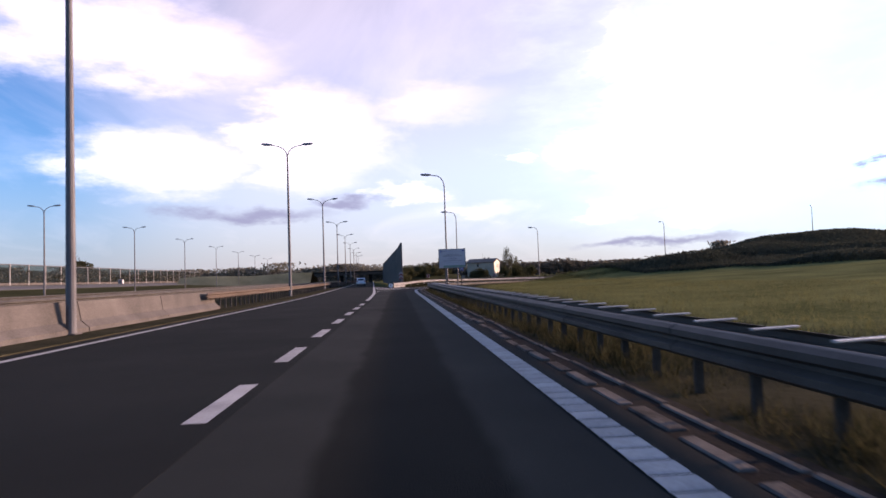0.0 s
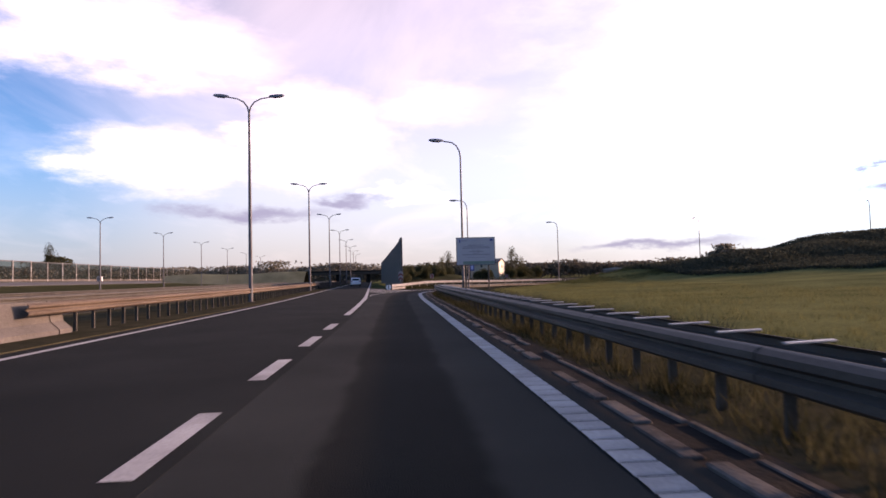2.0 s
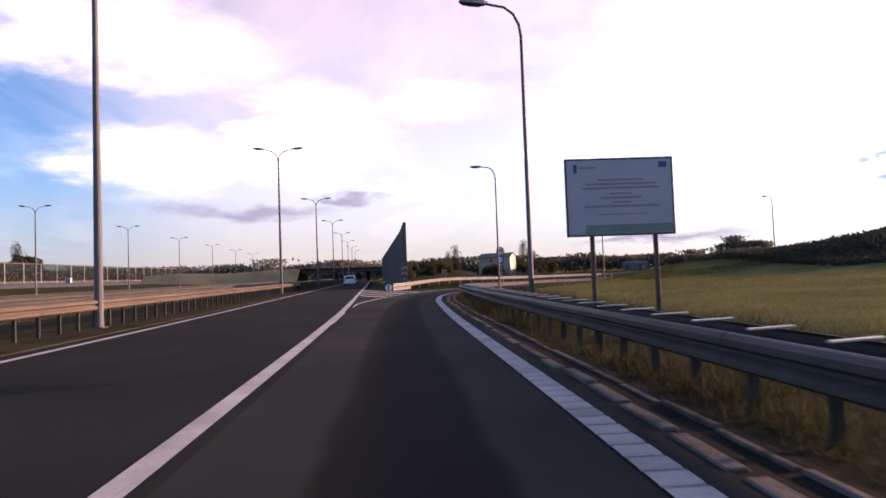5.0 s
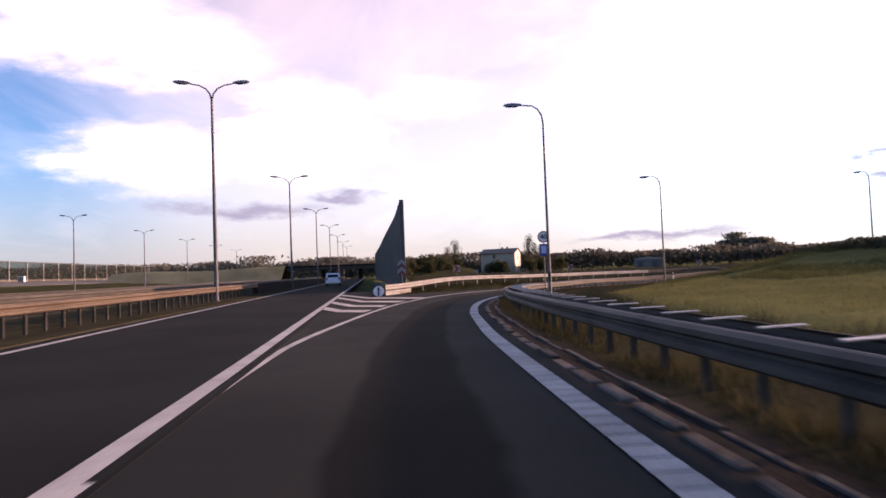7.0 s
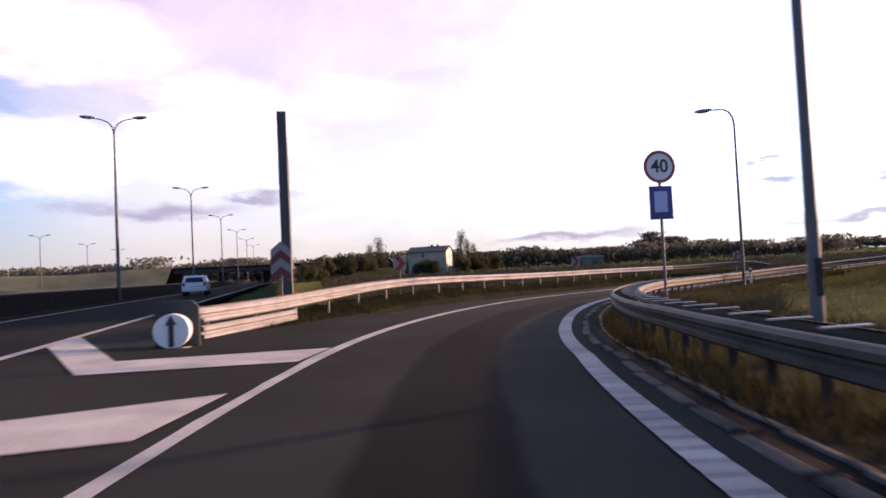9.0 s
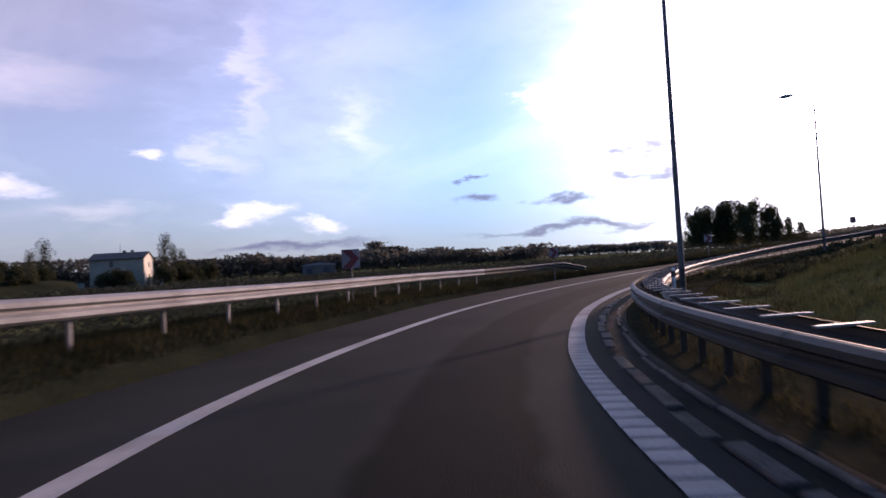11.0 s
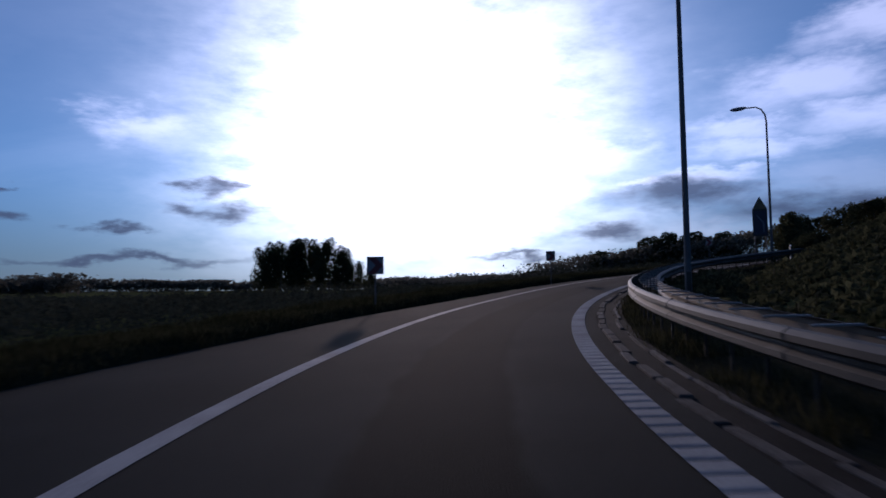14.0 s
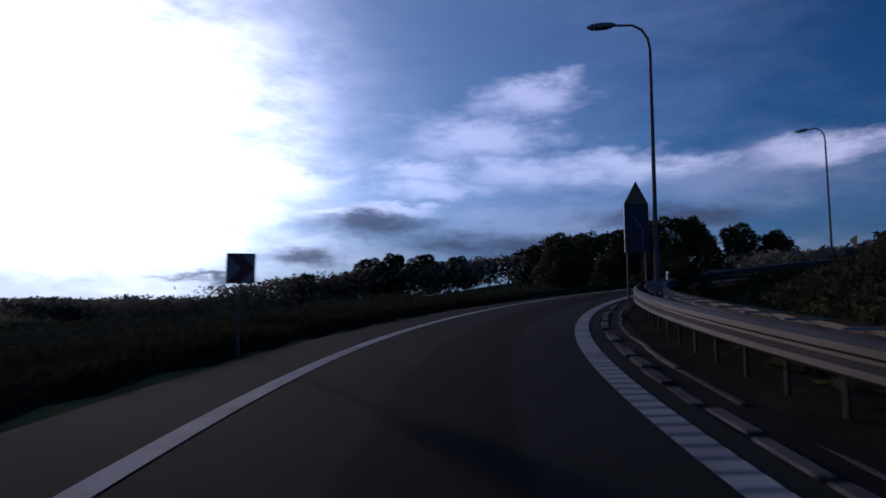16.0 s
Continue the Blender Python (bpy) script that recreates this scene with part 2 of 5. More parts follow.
ASPHALT = material("asphalt", (0.0138, 0.0149, 0.0135), (0.0275, 0.0293, 0.0260), 0.95, 0.35, 90, 0.4, gloss=0.04)
def worn(mat, name):
    """A copy of an asphalt with a darker strip along the middle of the lane, by the road's own lateral attribute."""
    m = mat.copy()
    m.name = name
    n, l = m.node_tree.nodes, m.node_tree.links
    b = n["Principled BSDF"]
    col = b.inputs["Base Color"].links[0].from_socket
    at = n.new("ShaderNodeAttribute")
    at.attribute_name = "lateral"
    geo = n.new("ShaderNodeNewGeometry")
    tex = n.new("ShaderNodeTexNoise")
    tex.inputs["Scale"].default_value, tex.inputs["Detail"].default_value = 0.9, 4
    l.new(geo.outputs["Position"], tex.inputs["Vector"])
    wob = n.new("ShaderNodeMath")
    wob.operation = "MULTIPLY_ADD"
    wob.inputs[1].default_value = 0.3
    l.new(tex.outputs["Fac"], wob.inputs[0])
    l.new(at.outputs["Fac"], wob.inputs[2])
    off = n.new("ShaderNodeMath")
    off.operation = "SUBTRACT"
    off.inputs[1].default_value = 0.15 + DARK_MID
    l.new(wob.outputs[0], off.inputs[0])
    dist = n.new("ShaderNodeMath")
    dist.operation = "ABSOLUTE"
    l.new(off.outputs[0], dist.inputs[0])
    r = n.new("ShaderNodeMapRange")
    r.interpolation_type = "SMOOTHSTEP"
    r.inputs["From Min"].default_value, r.inputs["From Max"].default_value = DARK_HALF - 0.08, DARK_HALF + 0.10
    r.inputs["To Min"].default_value, r.inputs["To Max"].default_value = 0.50, 1.22
    l.new(dist.outputs[0], r.inputs["Value"])
    mul = n.new("ShaderNodeMix")
    mul.data_type, mul.blend_type = "RGBA", "MULTIPLY"
    mul.inputs["Factor"].default_value = 1.0
    l.new(col, mul.inputs[6])
    l.new(r.outputs[0], mul.inputs[7])
    l.new(mul.outputs[2], b.inputs["Base Color"])
    return m


DARK_MID, DARK_HALF = 0.02, 0.60           # middle and half width of the darker strip, metres from the ramp's line
ASPHALT_STRIP = worn(ASPHALT, "worn ramp asphalt")
ASPHALT_OLD = material("darker asphalt", (0.0106, 0.0113, 0.0104), (0.0212, 0.0225, 0.0200), 0.95, 0.35, 90, 0.4, gloss=0.04)
PAINT = material("road paint", (0.22, 0.207, 0.192), (0.44, 0.418, 0.388), 0.85, 1.3, 35, 0.25, island=0.12, gloss=0.1)
KERB = material("kerb concrete", (0.046, 0.041, 0.036), (0.148, 0.132, 0.115), 0.95, 2.6, 30, 0.5, island=0.3, gloss=0.1)
DIRT = material("dirty gutter", (0.010, 0.0098, 0.0094), (0.024, 0.0225, 0.021), 0.95, 1.6, 25, 0.5, gloss=0.05)
CONCRETE = material("barrier concrete", (0.055, 0.050, 0.046), (0.135, 0.120, 0.108), 0.9, 0.7, 22, 0.3, island=0.12, gloss=0.1)
# One zinc in two copies: shaded tone here, sunlit tone below.
ZINC = material("dark zinc", (0.036, 0.0318, 0.0268), (0.086, 0.0765, 0.0645), 0.6, 1.2, 40, 0.1, metal=0.05, island=0.15, gloss=0.22)
ZINC_LIT = material("sunlit zinc", (0.18, 0.170, 0.160), (0.36, 0.343, 0.325), 0.6, 1.2, 40, 0.08, metal=0.05, island=0.15, gloss=0.2)
ZINC_BROWN = material("brown zinc", (0.070, 0.050, 0.037), (0.150, 0.112, 0.085), 0.75, 0.8, 30, 0.15, metal=0.05, island=0.2, gloss=0.15, stretch=(1, 0.25, 1))
ZINC_DULL = material("dull zinc", (0.031, 0.0278, 0.0232), (0.076, 0.068, 0.057), 0.75, 1.5, 40, 0.1, metal=0.05, island=0.2, gloss=0.15)
STEEL_LIGHT = material("bright spacer steel", (0.20, 0.20, 0.20), (0.33, 0.33, 0.32), 0.5, 2, 40, 0.05, metal=0.4)
POLE = material("lamp pole steel", (0.06, 0.06, 0.064), (0.12, 0.12, 0.124), 0.6, 1.0, 30, 0.05, metal=0.1)
LAMPHEAD = material("lamp housing", (0.12, 0.12, 0.13), (0.2, 0.2, 0.21), 0.5, 3, 30, 0.05)
GRASS = material("grass ground", (0.052, 0.058, 0.024), (0.152, 0.149, 0.060), 1.0, 0.22, 6, 0.5, gloss=0.0)
BLADE = material("grass blades", (0.018, 0.020, 0.010), (0.068, 0.064, 0.034), 1.0, 1.1, 20, 0, island=0.8, gloss=0.0, thin=0.45)
MEADOW = material("meadow grass", (0.048, 0.056, 0.023), (0.138, 0.135, 0.057), 1.0, 0.2, 20, 0, island=0.5, gloss=0.0, thin=0.45)
LEAF = material("leaves", (0.034, 0.038, 0.020), (0.098, 0.097, 0.050), 0.95, 0.15, 8, 0, island=0.5, gloss=0.05, thin=0.45)
# Distance haze put into the leaf colour: paler and greyer than near leaves.
LEAF_HAZE = material("far leaves paled for haze", (0.090, 0.085, 0.068), (0.190, 0.178, 0.138), 1.0, 0.02, 0.6, 0, island=0.5, gloss=0.0, thin=0.45)
BARK = material("bark", (0.05, 0.04, 0.03), (0.12, 0.10, 0.08), 0.95, 4, 40, 0.5)
TIMBER = material("noise wall boards", (0.19, 0.145, 0.10), (0.32, 0.255, 0.185), 0.85, 0.5, 14, 0.3, island=0.3, stretch=(3, 3, 0.4))
WALL_GREEN = material("dark green wall", (0.030, 0.041, 0.040), (0.058, 0.074, 0.070), 0.85, 0.6, 20, 0.15, island=0.2, gloss=0.2)
WALL_FRAME = material("dark steel frame", (0.03, 0.033, 0.035), (0.06, 0.065, 0.068), 0.6, 2, 30, 0.05)
WHITE = material("white sign face", (0.62, 0.62, 0.62), (0.74, 0.74, 0.73), 0.45, 2, 30, 0.02)
SHEET = material("dull reflective sheeting", (0.17, 0.165, 0.17), (0.25, 0.24, 0.25), 0.6, 3, 40, 0.03)
RED_SHEET = material("dull red sheeting", (0.13, 0.022, 0.022), (0.20, 0.034, 0.034), 0.6, 3, 40, 0.03)
SOIL = material("median soil", (0.022, 0.021, 0.014), (0.056, 0.051, 0.032), 1.0, 0.8, 12, 0.5, gloss=0.0)
BOARD = material("board print", (0.31, 0.305, 0.325), (0.39, 0.385, 0.405), 0.6, 1, 30, 0.02)
GREY_TEXT = material("grey print", (0.18, 0.18, 0.20), (0.24, 0.24, 0.265), 0.6, 3, 30, 0)
GREEN_BAND = material("green print", (0.09, 0.17, 0.14), (0.14, 0.23, 0.19), 0.6, 2, 30, 0)
RED = material("red sign film", (0.36, 0.035, 0.04), (0.50, 0.055, 0.06), 0.45, 2, 30, 0.02)
BLUE = material("blue sign film", (0.02, 0.035, 0.15), (0.03, 0.055, 0.22), 0.5, 2, 30, 0.02)
LIGHT_BLUE = material("light blue film", (0.30, 0.38, 0.62), (0.40, 0.48, 0.70), 0.45, 2, 30, 0.02)
YELLOW = material("ochre film", (0.11, 0.083, 0.042), (0.16, 0.118, 0.06), 0.6, 2, 30, 0.02)
BLACK = material("black paint", (0.015, 0.015, 0.016), (0.03, 0.03, 0.032), 0.5, 3, 30, 0.02)
# Blue films darkened in colour for the pointed sign's silhouette against the sky.
NAVY = material("darkened navy film", (0.016, 0.021, 0.045), (0.024, 0.031, 0.062), 0.6, 3, 30, 0.02)
PALE_NAVY = material("pale route line film", (0.08, 0.10, 0.15), (0.12, 0.14, 0.19), 0.6, 3, 30, 0.02)
SIGN_BACK = material("sign back metal", (0.20, 0.20, 0.21), (0.32, 0.32, 0.33), 0.5, 2, 30, 0.03, metal=0.4)
PLASTER = material("grey plaster", (0.27, 0.225, 0.17), (0.40, 0.34, 0.26), 0.9, 0.4, 14, 0.2)
PLASTER_PALE = material("pale plaster", (0.62, 0.55, 0.42), (0.74, 0.67, 0.53), 0.9, 0.4, 14, 0.2)
ROOF = material("roofing", (0.06, 0.055, 0.05), (0.11, 0.10, 0.09), 0.9, 1, 20, 0.2)
GLASS = material("dark window glass", (0.02, 0.022, 0.025), (0.03, 0.033, 0.036), 0.1, 1, 5, 0)
CAR_WHITE = material("white car paint", (0.72, 0.72, 0.73), (0.80, 0.80, 0.80), 0.25, 1, 20, 0)
RUBBER = material("rubber", (0.015, 0.015, 0.015), (0.03, 0.03, 0.03), 0.9, 5, 60, 0.1)
RIM = material("alloy", (0.4, 0.4, 0.42), (0.55, 0.55, 0.56), 0.35, 5, 60, 0, metal=0.8)
TAIL = material("tail lamp", (0.30, 0.01, 0.012), (0.42, 0.02, 0.02), 0.3, 3, 30, 0)
# Grass with the far bank's shade put into its base colour.
GRASS_DARK = material("bank grass toned for shade", (0.022, 0.025, 0.012), (0.060, 0.058, 0.030), 1.0, 0.25, 5, 0.5, gloss=0.0)
# Base colour set lower than soil, to stay dark even in sun.
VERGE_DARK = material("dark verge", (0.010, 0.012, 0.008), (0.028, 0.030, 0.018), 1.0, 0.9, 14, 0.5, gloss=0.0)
# Leaves darkened in base colour for the hill's shaded side.
SHADE_LEAF = material("scrub leaves toned for shade", (0.022, 0.026, 0.019), (0.056, 0.061, 0.044), 1.0, 0.12, 8, 0, island=0.35, gloss=0.0, thin=0.3)
# Grass paled in colour for the sun on the overpass embankment.
GRASS_LIT = material("bank grass toned for sun", (0.085, 0.085, 0.050), (0.21, 0.20, 0.125), 1.0, 0.12, 5, 0.5, gloss=0.0)
PALE_ROAD = material("pale road surface", (0.10, 0.094, 0.086), (0.16, 0.15, 0.137), 0.95, 0.3, 60, 0.3, gloss=0.05)
SCREEN_PANE = material("clear screen pane", (0.012, 0.016, 0.014), (0.024, 0.030, 0.027), 0.25, 0.5, 8, 0.02, gloss=0.3)
pane_nodes, pane_links = SCREEN_PANE.node_tree.nodes, SCREEN_PANE.node_tree.links
clear, half = pane_nodes.new("ShaderNodeBsdfTransparent"), pane_nodes.new("ShaderNodeMixShader")
clear.inputs[0].default_value = (0.75, 0.82, 0.80, 1)
half.inputs[0].default_value = 0.6
pane_out = next(n for n in pane_nodes if n.type == "OUTPUT_MATERIAL")
pane_links.new(pane_out.inputs[0].links[0].from_socket, half.inputs[1])
pane_links.new(clear.outputs[0], half.inputs[2])
pane_links.new(half.outputs[0], pane_out.inputs[0])


# ---- helpers ----
def mesh_of(name, verts, faces, mat, smooth=False):
    me = bpy.data.meshes.new(name)
    me.from_pydata([tuple(v) for v in verts], [], [tuple(f) for f in faces])
    for m_ in (mat if isinstance(mat, (list, tuple)) else [mat]):
        me.materials.append(m_)
    if smooth:
        me.polygons.foreach_set("use_smooth", [True] * len(me.polygons))
    me.update()
    return me


def part(name, bm, mat, parent, label="", at=None):
    """One mesh object under a thing or a part, from a bmesh or a ready mesh."""
    if isinstance(bm, bmesh.types.BMesh):
        me = bpy.data.meshes.new(name)
        bmesh.ops.recalc_face_normals(bm, faces=bm.faces[:])
        bm.to_mesh(me)
        bm.free()
        me.materials.append(mat)
    else:
        me = bm
    ob = new(name, me)
    ob.parent = parent
    if at is not None:
        ob.matrix_basis = at
    return tagged(ob, label) if label else ob


def thing(name, at, label, category, group="", kind=""):
    ob = new(name)
    ob.empty_display_size = 0.2
    ob.matrix_basis = at
    return tagged(ob, label, category, group, kind)


def box(bm, x0, x1, y0, y1, z0, z1, bevel=0.0, m=None):
    r = bmesh.ops.create_cube(bm, size=1.0)
    vs = r["verts"]
    bmesh.ops.scale(bm, vec=(x1 - x0, y1 - y0, z1 - z0), verts=vs)
    bmesh.ops.translate(bm, vec=((x0 + x1) / 2, (y0 + y1) / 2, (z0 + z1) / 2), verts=vs)
    if bevel:
        es = list({e for v in vs for e in v.link_edges})
        got = bmesh.ops.bevel(bm, geom=es, offset=bevel, segments=1, affect="EDGES")
        vs = list({v for f in got["faces"] for v in f.verts} | {v for v in vs if v.is_valid})
    if m is not None:
        bmesh.ops.transform(bm, matrix=m, verts=[v for v in vs if v.is_valid])
    return bm


def boxed(*a, **k):
    return box(bmesh.new(), *a, **k)


def tube(bm, pts, radii, sides=10, caps=True):
    """A round bar along points, with a radius at each."""
    rings = []
    for i, p in enumerate(pts):
        a, b = Vector(pts[max(i - 1, 0)]), Vector(pts[min(i + 1, len(pts) - 1)])
        d = (b - a).normalized()
        u = d.cross(Vector((0, 1, 0)) if abs(d.y) < 0.9 else Vector((1, 0, 0))).normalized()
        w = d.cross(u)
        rings.append([bm.verts.new(Vector(p) + radii[i] * (math.cos(q) * u + math.sin(q) * w))
                      for q in (2 * math.pi * k / sides for k in range(sides))])
    for r0, r1 in zip(rings, rings[1:]):
        for k in range(sides):
            bm.faces.new((r0[k], r0[(k + 1) % sides], r1[(k + 1) % sides], r1[k]))
    if caps:
        bm.faces.new(rings[0][::-1])
        bm.faces.new(rings[-1])
    return bm


def disc(bm, r, y0, y1, zc, sides=28, x=0.0):
    """A round plate facing -y and +y."""
    a = [bm.verts.new((x + r * math.cos(q), y0, zc + r * math.sin(q))) for q in (2 * math.pi * k / sides for k in range(sides))]
    b = [bm.verts.new((v.co.x, y1, v.co.z)) for v in a]
    bm.faces.new(a)
    bm.faces.new(b[::-1])
    for k in range(sides):
        bm.faces.new((a[k], b[k], b[(k + 1) % sides], a[(k + 1) % sides]))
    return bm


def plate(bm, pts, y0, y1):
    """A flat piece with the outline pts (x, z), from y0 to y1."""
    a = [bm.verts.new((x, y0, z)) for x, z in pts]
    b = [bm.verts.new((x, y1, z)) for x, z in pts]
    bm.faces.new(a)
    bm.faces.new(b[::-1])
    for k in range(len(pts)):
        j = (k + 1) % len(pts)
        bm.faces.new((a[k], b[k], b[j], a[j]))
    return bm


# ---- the ramp's line: x, y, ground height, cross fall (rise to the left, degrees) ----
LINE = [
    (0.00, -70.00, 0.00, 0.00),
    (0.00, -40.00, 0.00, 0.00),
    (0.00, -10.00, 0.00, 0.00),
    (0.00, 0.00, 0.00, 0.00),
    (-0.02, 13.49, 0.00, 0.00),
    (-0.06, 26.89, 0.00, 0.00),
    (-0.09, 37.41, 0.00, 0.00),
    (-0.13, 50.96, 0.00, 0.00),
    (0.09, 61.03, -0.02, 0.00),
    (0.41, 66.03, -0.06, 0.00),
    (1.39, 75.84, -0.17, 0.00),
    (2.98, 83.54, -0.25, 0.20),
    (5.12, 89.47, -0.31, 1.05),
    (8.54, 95.67, -0.40, 1.30),
    (12.85, 101.09, -0.45, 0.40),
    (18.94, 106.49, -0.54, 0.04),
    (23.42, 109.46, -0.53, -0.18),
    (28.17, 111.96, -0.48, -0.81),
    (33.42, 114.03, -0.39, -1.35),
    (38.99, 115.45, -0.22, -1.54),
    (44.60, 116.12, -0.00, -2.08),
    (50.13, 116.14, 0.26, -2.06),
    (55.47, 115.51, 0.56, -2.21),
    (60.32, 114.33, 0.91, -2.20),
    (65.02, 112.62, 1.26, -2.20),
    (69.49, 110.39, 1.60, -2.20),
    (73.69, 107.68, 1.96, -2.20),
    (77.57, 104.53, 2.34, -2.20),
    (81.07, 100.96, 2.74, -2.20),
    (84.15, 97.03, 3.16, -2.20),
    (86.78, 92.78, 3.60, -2.20),
    (88.92, 88.26, 4.05, -2.20),
    (90.55, 83.54, 4.50, -2.20),
    (91.64, 78.66, 4.95, -2.20),
    (92.19, 73.69, 5.40, -2.20),
    (92.18, 68.70, 5.85, -2.20),
    (91.61, 63.73, 6.30, -2.20),
]


def spline(rows, step=1.0):
    """Points every step metres along a smooth line through the rows."""
    rows = [np.array(r, float) for r in rows]
    pts = []
    for i in range(len(rows) - 1):
        p0, p1, p2, p3 = rows[max(i - 1, 0)], rows[i], rows[i + 1], rows[min(i + 2, len(rows) - 1)]
        n = max(2, int(np.hypot(*(p2 - p1)[:2]) / 0.25))
        for k in range(n):
            u = k / n
            pts.append(0.5 * (2 * p1 + (p2 - p0) * u + (2 * p0 - 5 * p1 + 4 * p2 - p3) * u * u + (3 * p1 - p0 - 3 * p2 + p3) * u ** 3))
    pts.append(rows[-1])
    pts = np.array(pts)
    s = np.r_[0, np.cumsum(np.hypot(*np.diff(pts[:, :2], axis=0).T))]
    t = np.arange(0, s[-1], step)
    return np.stack([np.interp(t, s, pts[:, k]) for k in range(pts.shape[1])], 1)


RAMP = spline(LINE, 0.5)
for _ in range(10):
    RAMP[1:-1] = (RAMP[:-2] + 2 * RAMP[1:-1] + RAMP[2:]) / 4
TAN = np.gradient(RAMP[:, :2], axis=0)
TAN /= np.hypot(*TAN.T)[:, None]
NOR = np.stack([TAN[:, 1], -TAN[:, 0]], 1)        # to the right
STA = np.r_[0, np.cumsum(np.hypot(*np.diff(RAMP[:, :2], axis=0).T))]
S_ZERO = float(STA[np.argmin(np.hypot(RAMP[:, 0], RAMP[:, 1]))])   # station of the start


def ramp_at(s, lat=0.0, up=0.0):
    """Place on the ramp s metres past the start, lat metres to the right, up metres above the surface."""
    q = s + S_ZERO
    f = [np.interp(q, STA, RAMP[:, k]) for k in range(4)]
    n = [np.interp(q, STA, NOR[:, k]) for k in range(2)]
    return Vector((f[0] + n[0] * lat, f[1] + n[1] * lat, f[2] - math.tan(radians(f[3])) * lat + up))


def right_lat(s):
    """Middle of the edge line on the inside of the bend."""
    return float(np.interp(s, [0, 55, 70, 78, 85, 92, 100, 106, 120, 135], [1.56, 1.56, 1.48, 1.68, 1.90, 1.72, 1.40, 1.32, 1.48, 1.80]))


def left_lat(s):
    """Middle of the edge line on the outside of the bend."""
    return float(np.interp(s, [50, 56, 62, 68, 75, 90, 103, 118, 135, 152], [-1.93, -2.15, -2.34, -2.27, -2.16, -2.34, -2.46, -2.42, -2.16, -2.08]))


def rail_at(s, lat=0.0, up=0.0):
    """As ramp_at, but keeping its distance from the inside edge line."""
    return ramp_at(s, lat + right_lat(s) - 1.56, up)


def ramp_turn(s):
    q = s + S_ZERO
    return math.atan2(-np.interp(q, STA, TAN[:, 0]), np.interp(q, STA, TAN[:, 1]))


def main_at(y, lat=0.0, up=0.0):
    """Place on the through road, whose near edge line is lat 0; lat to the right."""
    d = min(max(y - 30.0, 0.0), 32.0)
    slope = -0.00131 * d
    return Vector((-1.83 - 0.000656 * d * d - 0.042 * max(y - 62.0, 0.0) + lat, y - slope * lat, up))


def ribbon(name, at, stations, lat0, lat1, up, mat, across=1, under=None):
    """A strip along a line; with under, a slab of that thickness."""
    verts, faces = [], []
    for s in stations:
        for k in range(across + 1):
            l0 = lat0(s) if callable(lat0) else lat0
            l1 = lat1(s) if callable(lat1) else lat1
            verts.append(at(s, l0 + (l1 - l0) * k / across, up))
    w = across + 1
    for i in range(len(stations) - 1):
        for k in range(across):
            a = i * w + k
            faces.append((a, a + 1, a + w + 1, a + w))
    if under:
        n = len(verts)
        verts += [v - Vector((0, 0, under)) for v in verts]
        for i in range(len(stations) - 1):
            for e in (0, across):
                a = i * w + e
                faces.append((a, a + w, a + w + n, a + n))
        faces.append([k for k in range(w)] + [k + n for k in reversed(range(w))])
        e = (len(stations) - 1) * w
        faces.append([e + k for k in range(w)] + [e + k + n for k in reversed(range(w))])
    me = mesh_of(name, verts, faces, mat)
    bm = bmesh.new()
    bm.from_mesh(me)
    bmesh.ops.recalc_face_normals(bm, faces=bm.faces[:])
    bm.to_mesh(me)
    bm.free()
    return me


def sweep(at, stations, profile, closed=True):
    """A bar with the cross-section profile (lat, up) along a line, as a mesh's verts and faces."""
    verts, faces = [], []
    n = len(profile)
    for s in stations:
        for lat, up in profile:
            verts.append(at(s, lat, up))
    for i in range(len(stations) - 1):
        for k in range(n if closed else n - 1):
            j = (k + 1) % n
            faces.append((i * n + k, i * n + j, (i + 1) * n + j, (i + 1) * n + k))
    if closed:
        faces.append(list(range(n))[::-1])
        e = (len(stations) - 1) * n
        faces.append([e + k for k in range(n)])
    return verts, faces


def w_beam(lat, top, side):
    """Cross-section of a corrugated rail; side is the way to its front."""
    shape = [(0.0, 0.0), (0.03, -0.01), (0.08, -0.045), (0.08, -0.10), (0.005, -0.14), (0.005, -0.17), (0.08, -0.21), (0.08, -0.265), (0.03, -0.30), (0.0, -0.31)]
    front = [(lat + side * d, top + h) for d, h in shape]
    back = [(lat + side * (d - 0.012), top + h) for d, h in reversed(shape)]
    return front + back


def c_post(h):
    """A sigma-like rail post, h high, standing at the origin and facing +x."""
    prof = [(-0.042, -0.026), (0.042, -0.026), (0.042, 0.026), (0.034, 0.026), (0.034, -0.019), (-0.034, -0.019), (-0.034, 0.026), (-0.042, 0.026)]
    bm = bmesh.new()
    lo = [bm.verts.new((x, y, -0.35)) for x, y in prof]
    hi = [bm.verts.new((x, y, h)) for x, y in prof]
    bm.faces.new(lo[::-1])
    bm.faces.new(hi)
    for k in range(8):
        bm.faces.new((lo[k], lo[(k + 1) % 8], hi[(k + 1) % 8], hi[k]))
    me = bpy.data.meshes.new("post")
    bmesh.ops.recalc_face_normals(bm, faces=bm.faces[:])
    bm.to_mesh(me)
    bm.free()
    return me


# ---- ground ----
def smooth(a, b, v):
    u = np.clip((v - a) / (b - a), 0, 1)
    return u * u * (3 - 2 * u)


GORE = [(-0.9, 89.4), (0.5, 92.5), (2.0, 95.6), (3.6, 98.2), (5.6, 100.8), (9.0, 104.3), (12.0, 107.3), (14.6, 109.6), (19.2, 113.2), (22.9, 115.7), (29.5, 119.2), (35.5, 121.2)]
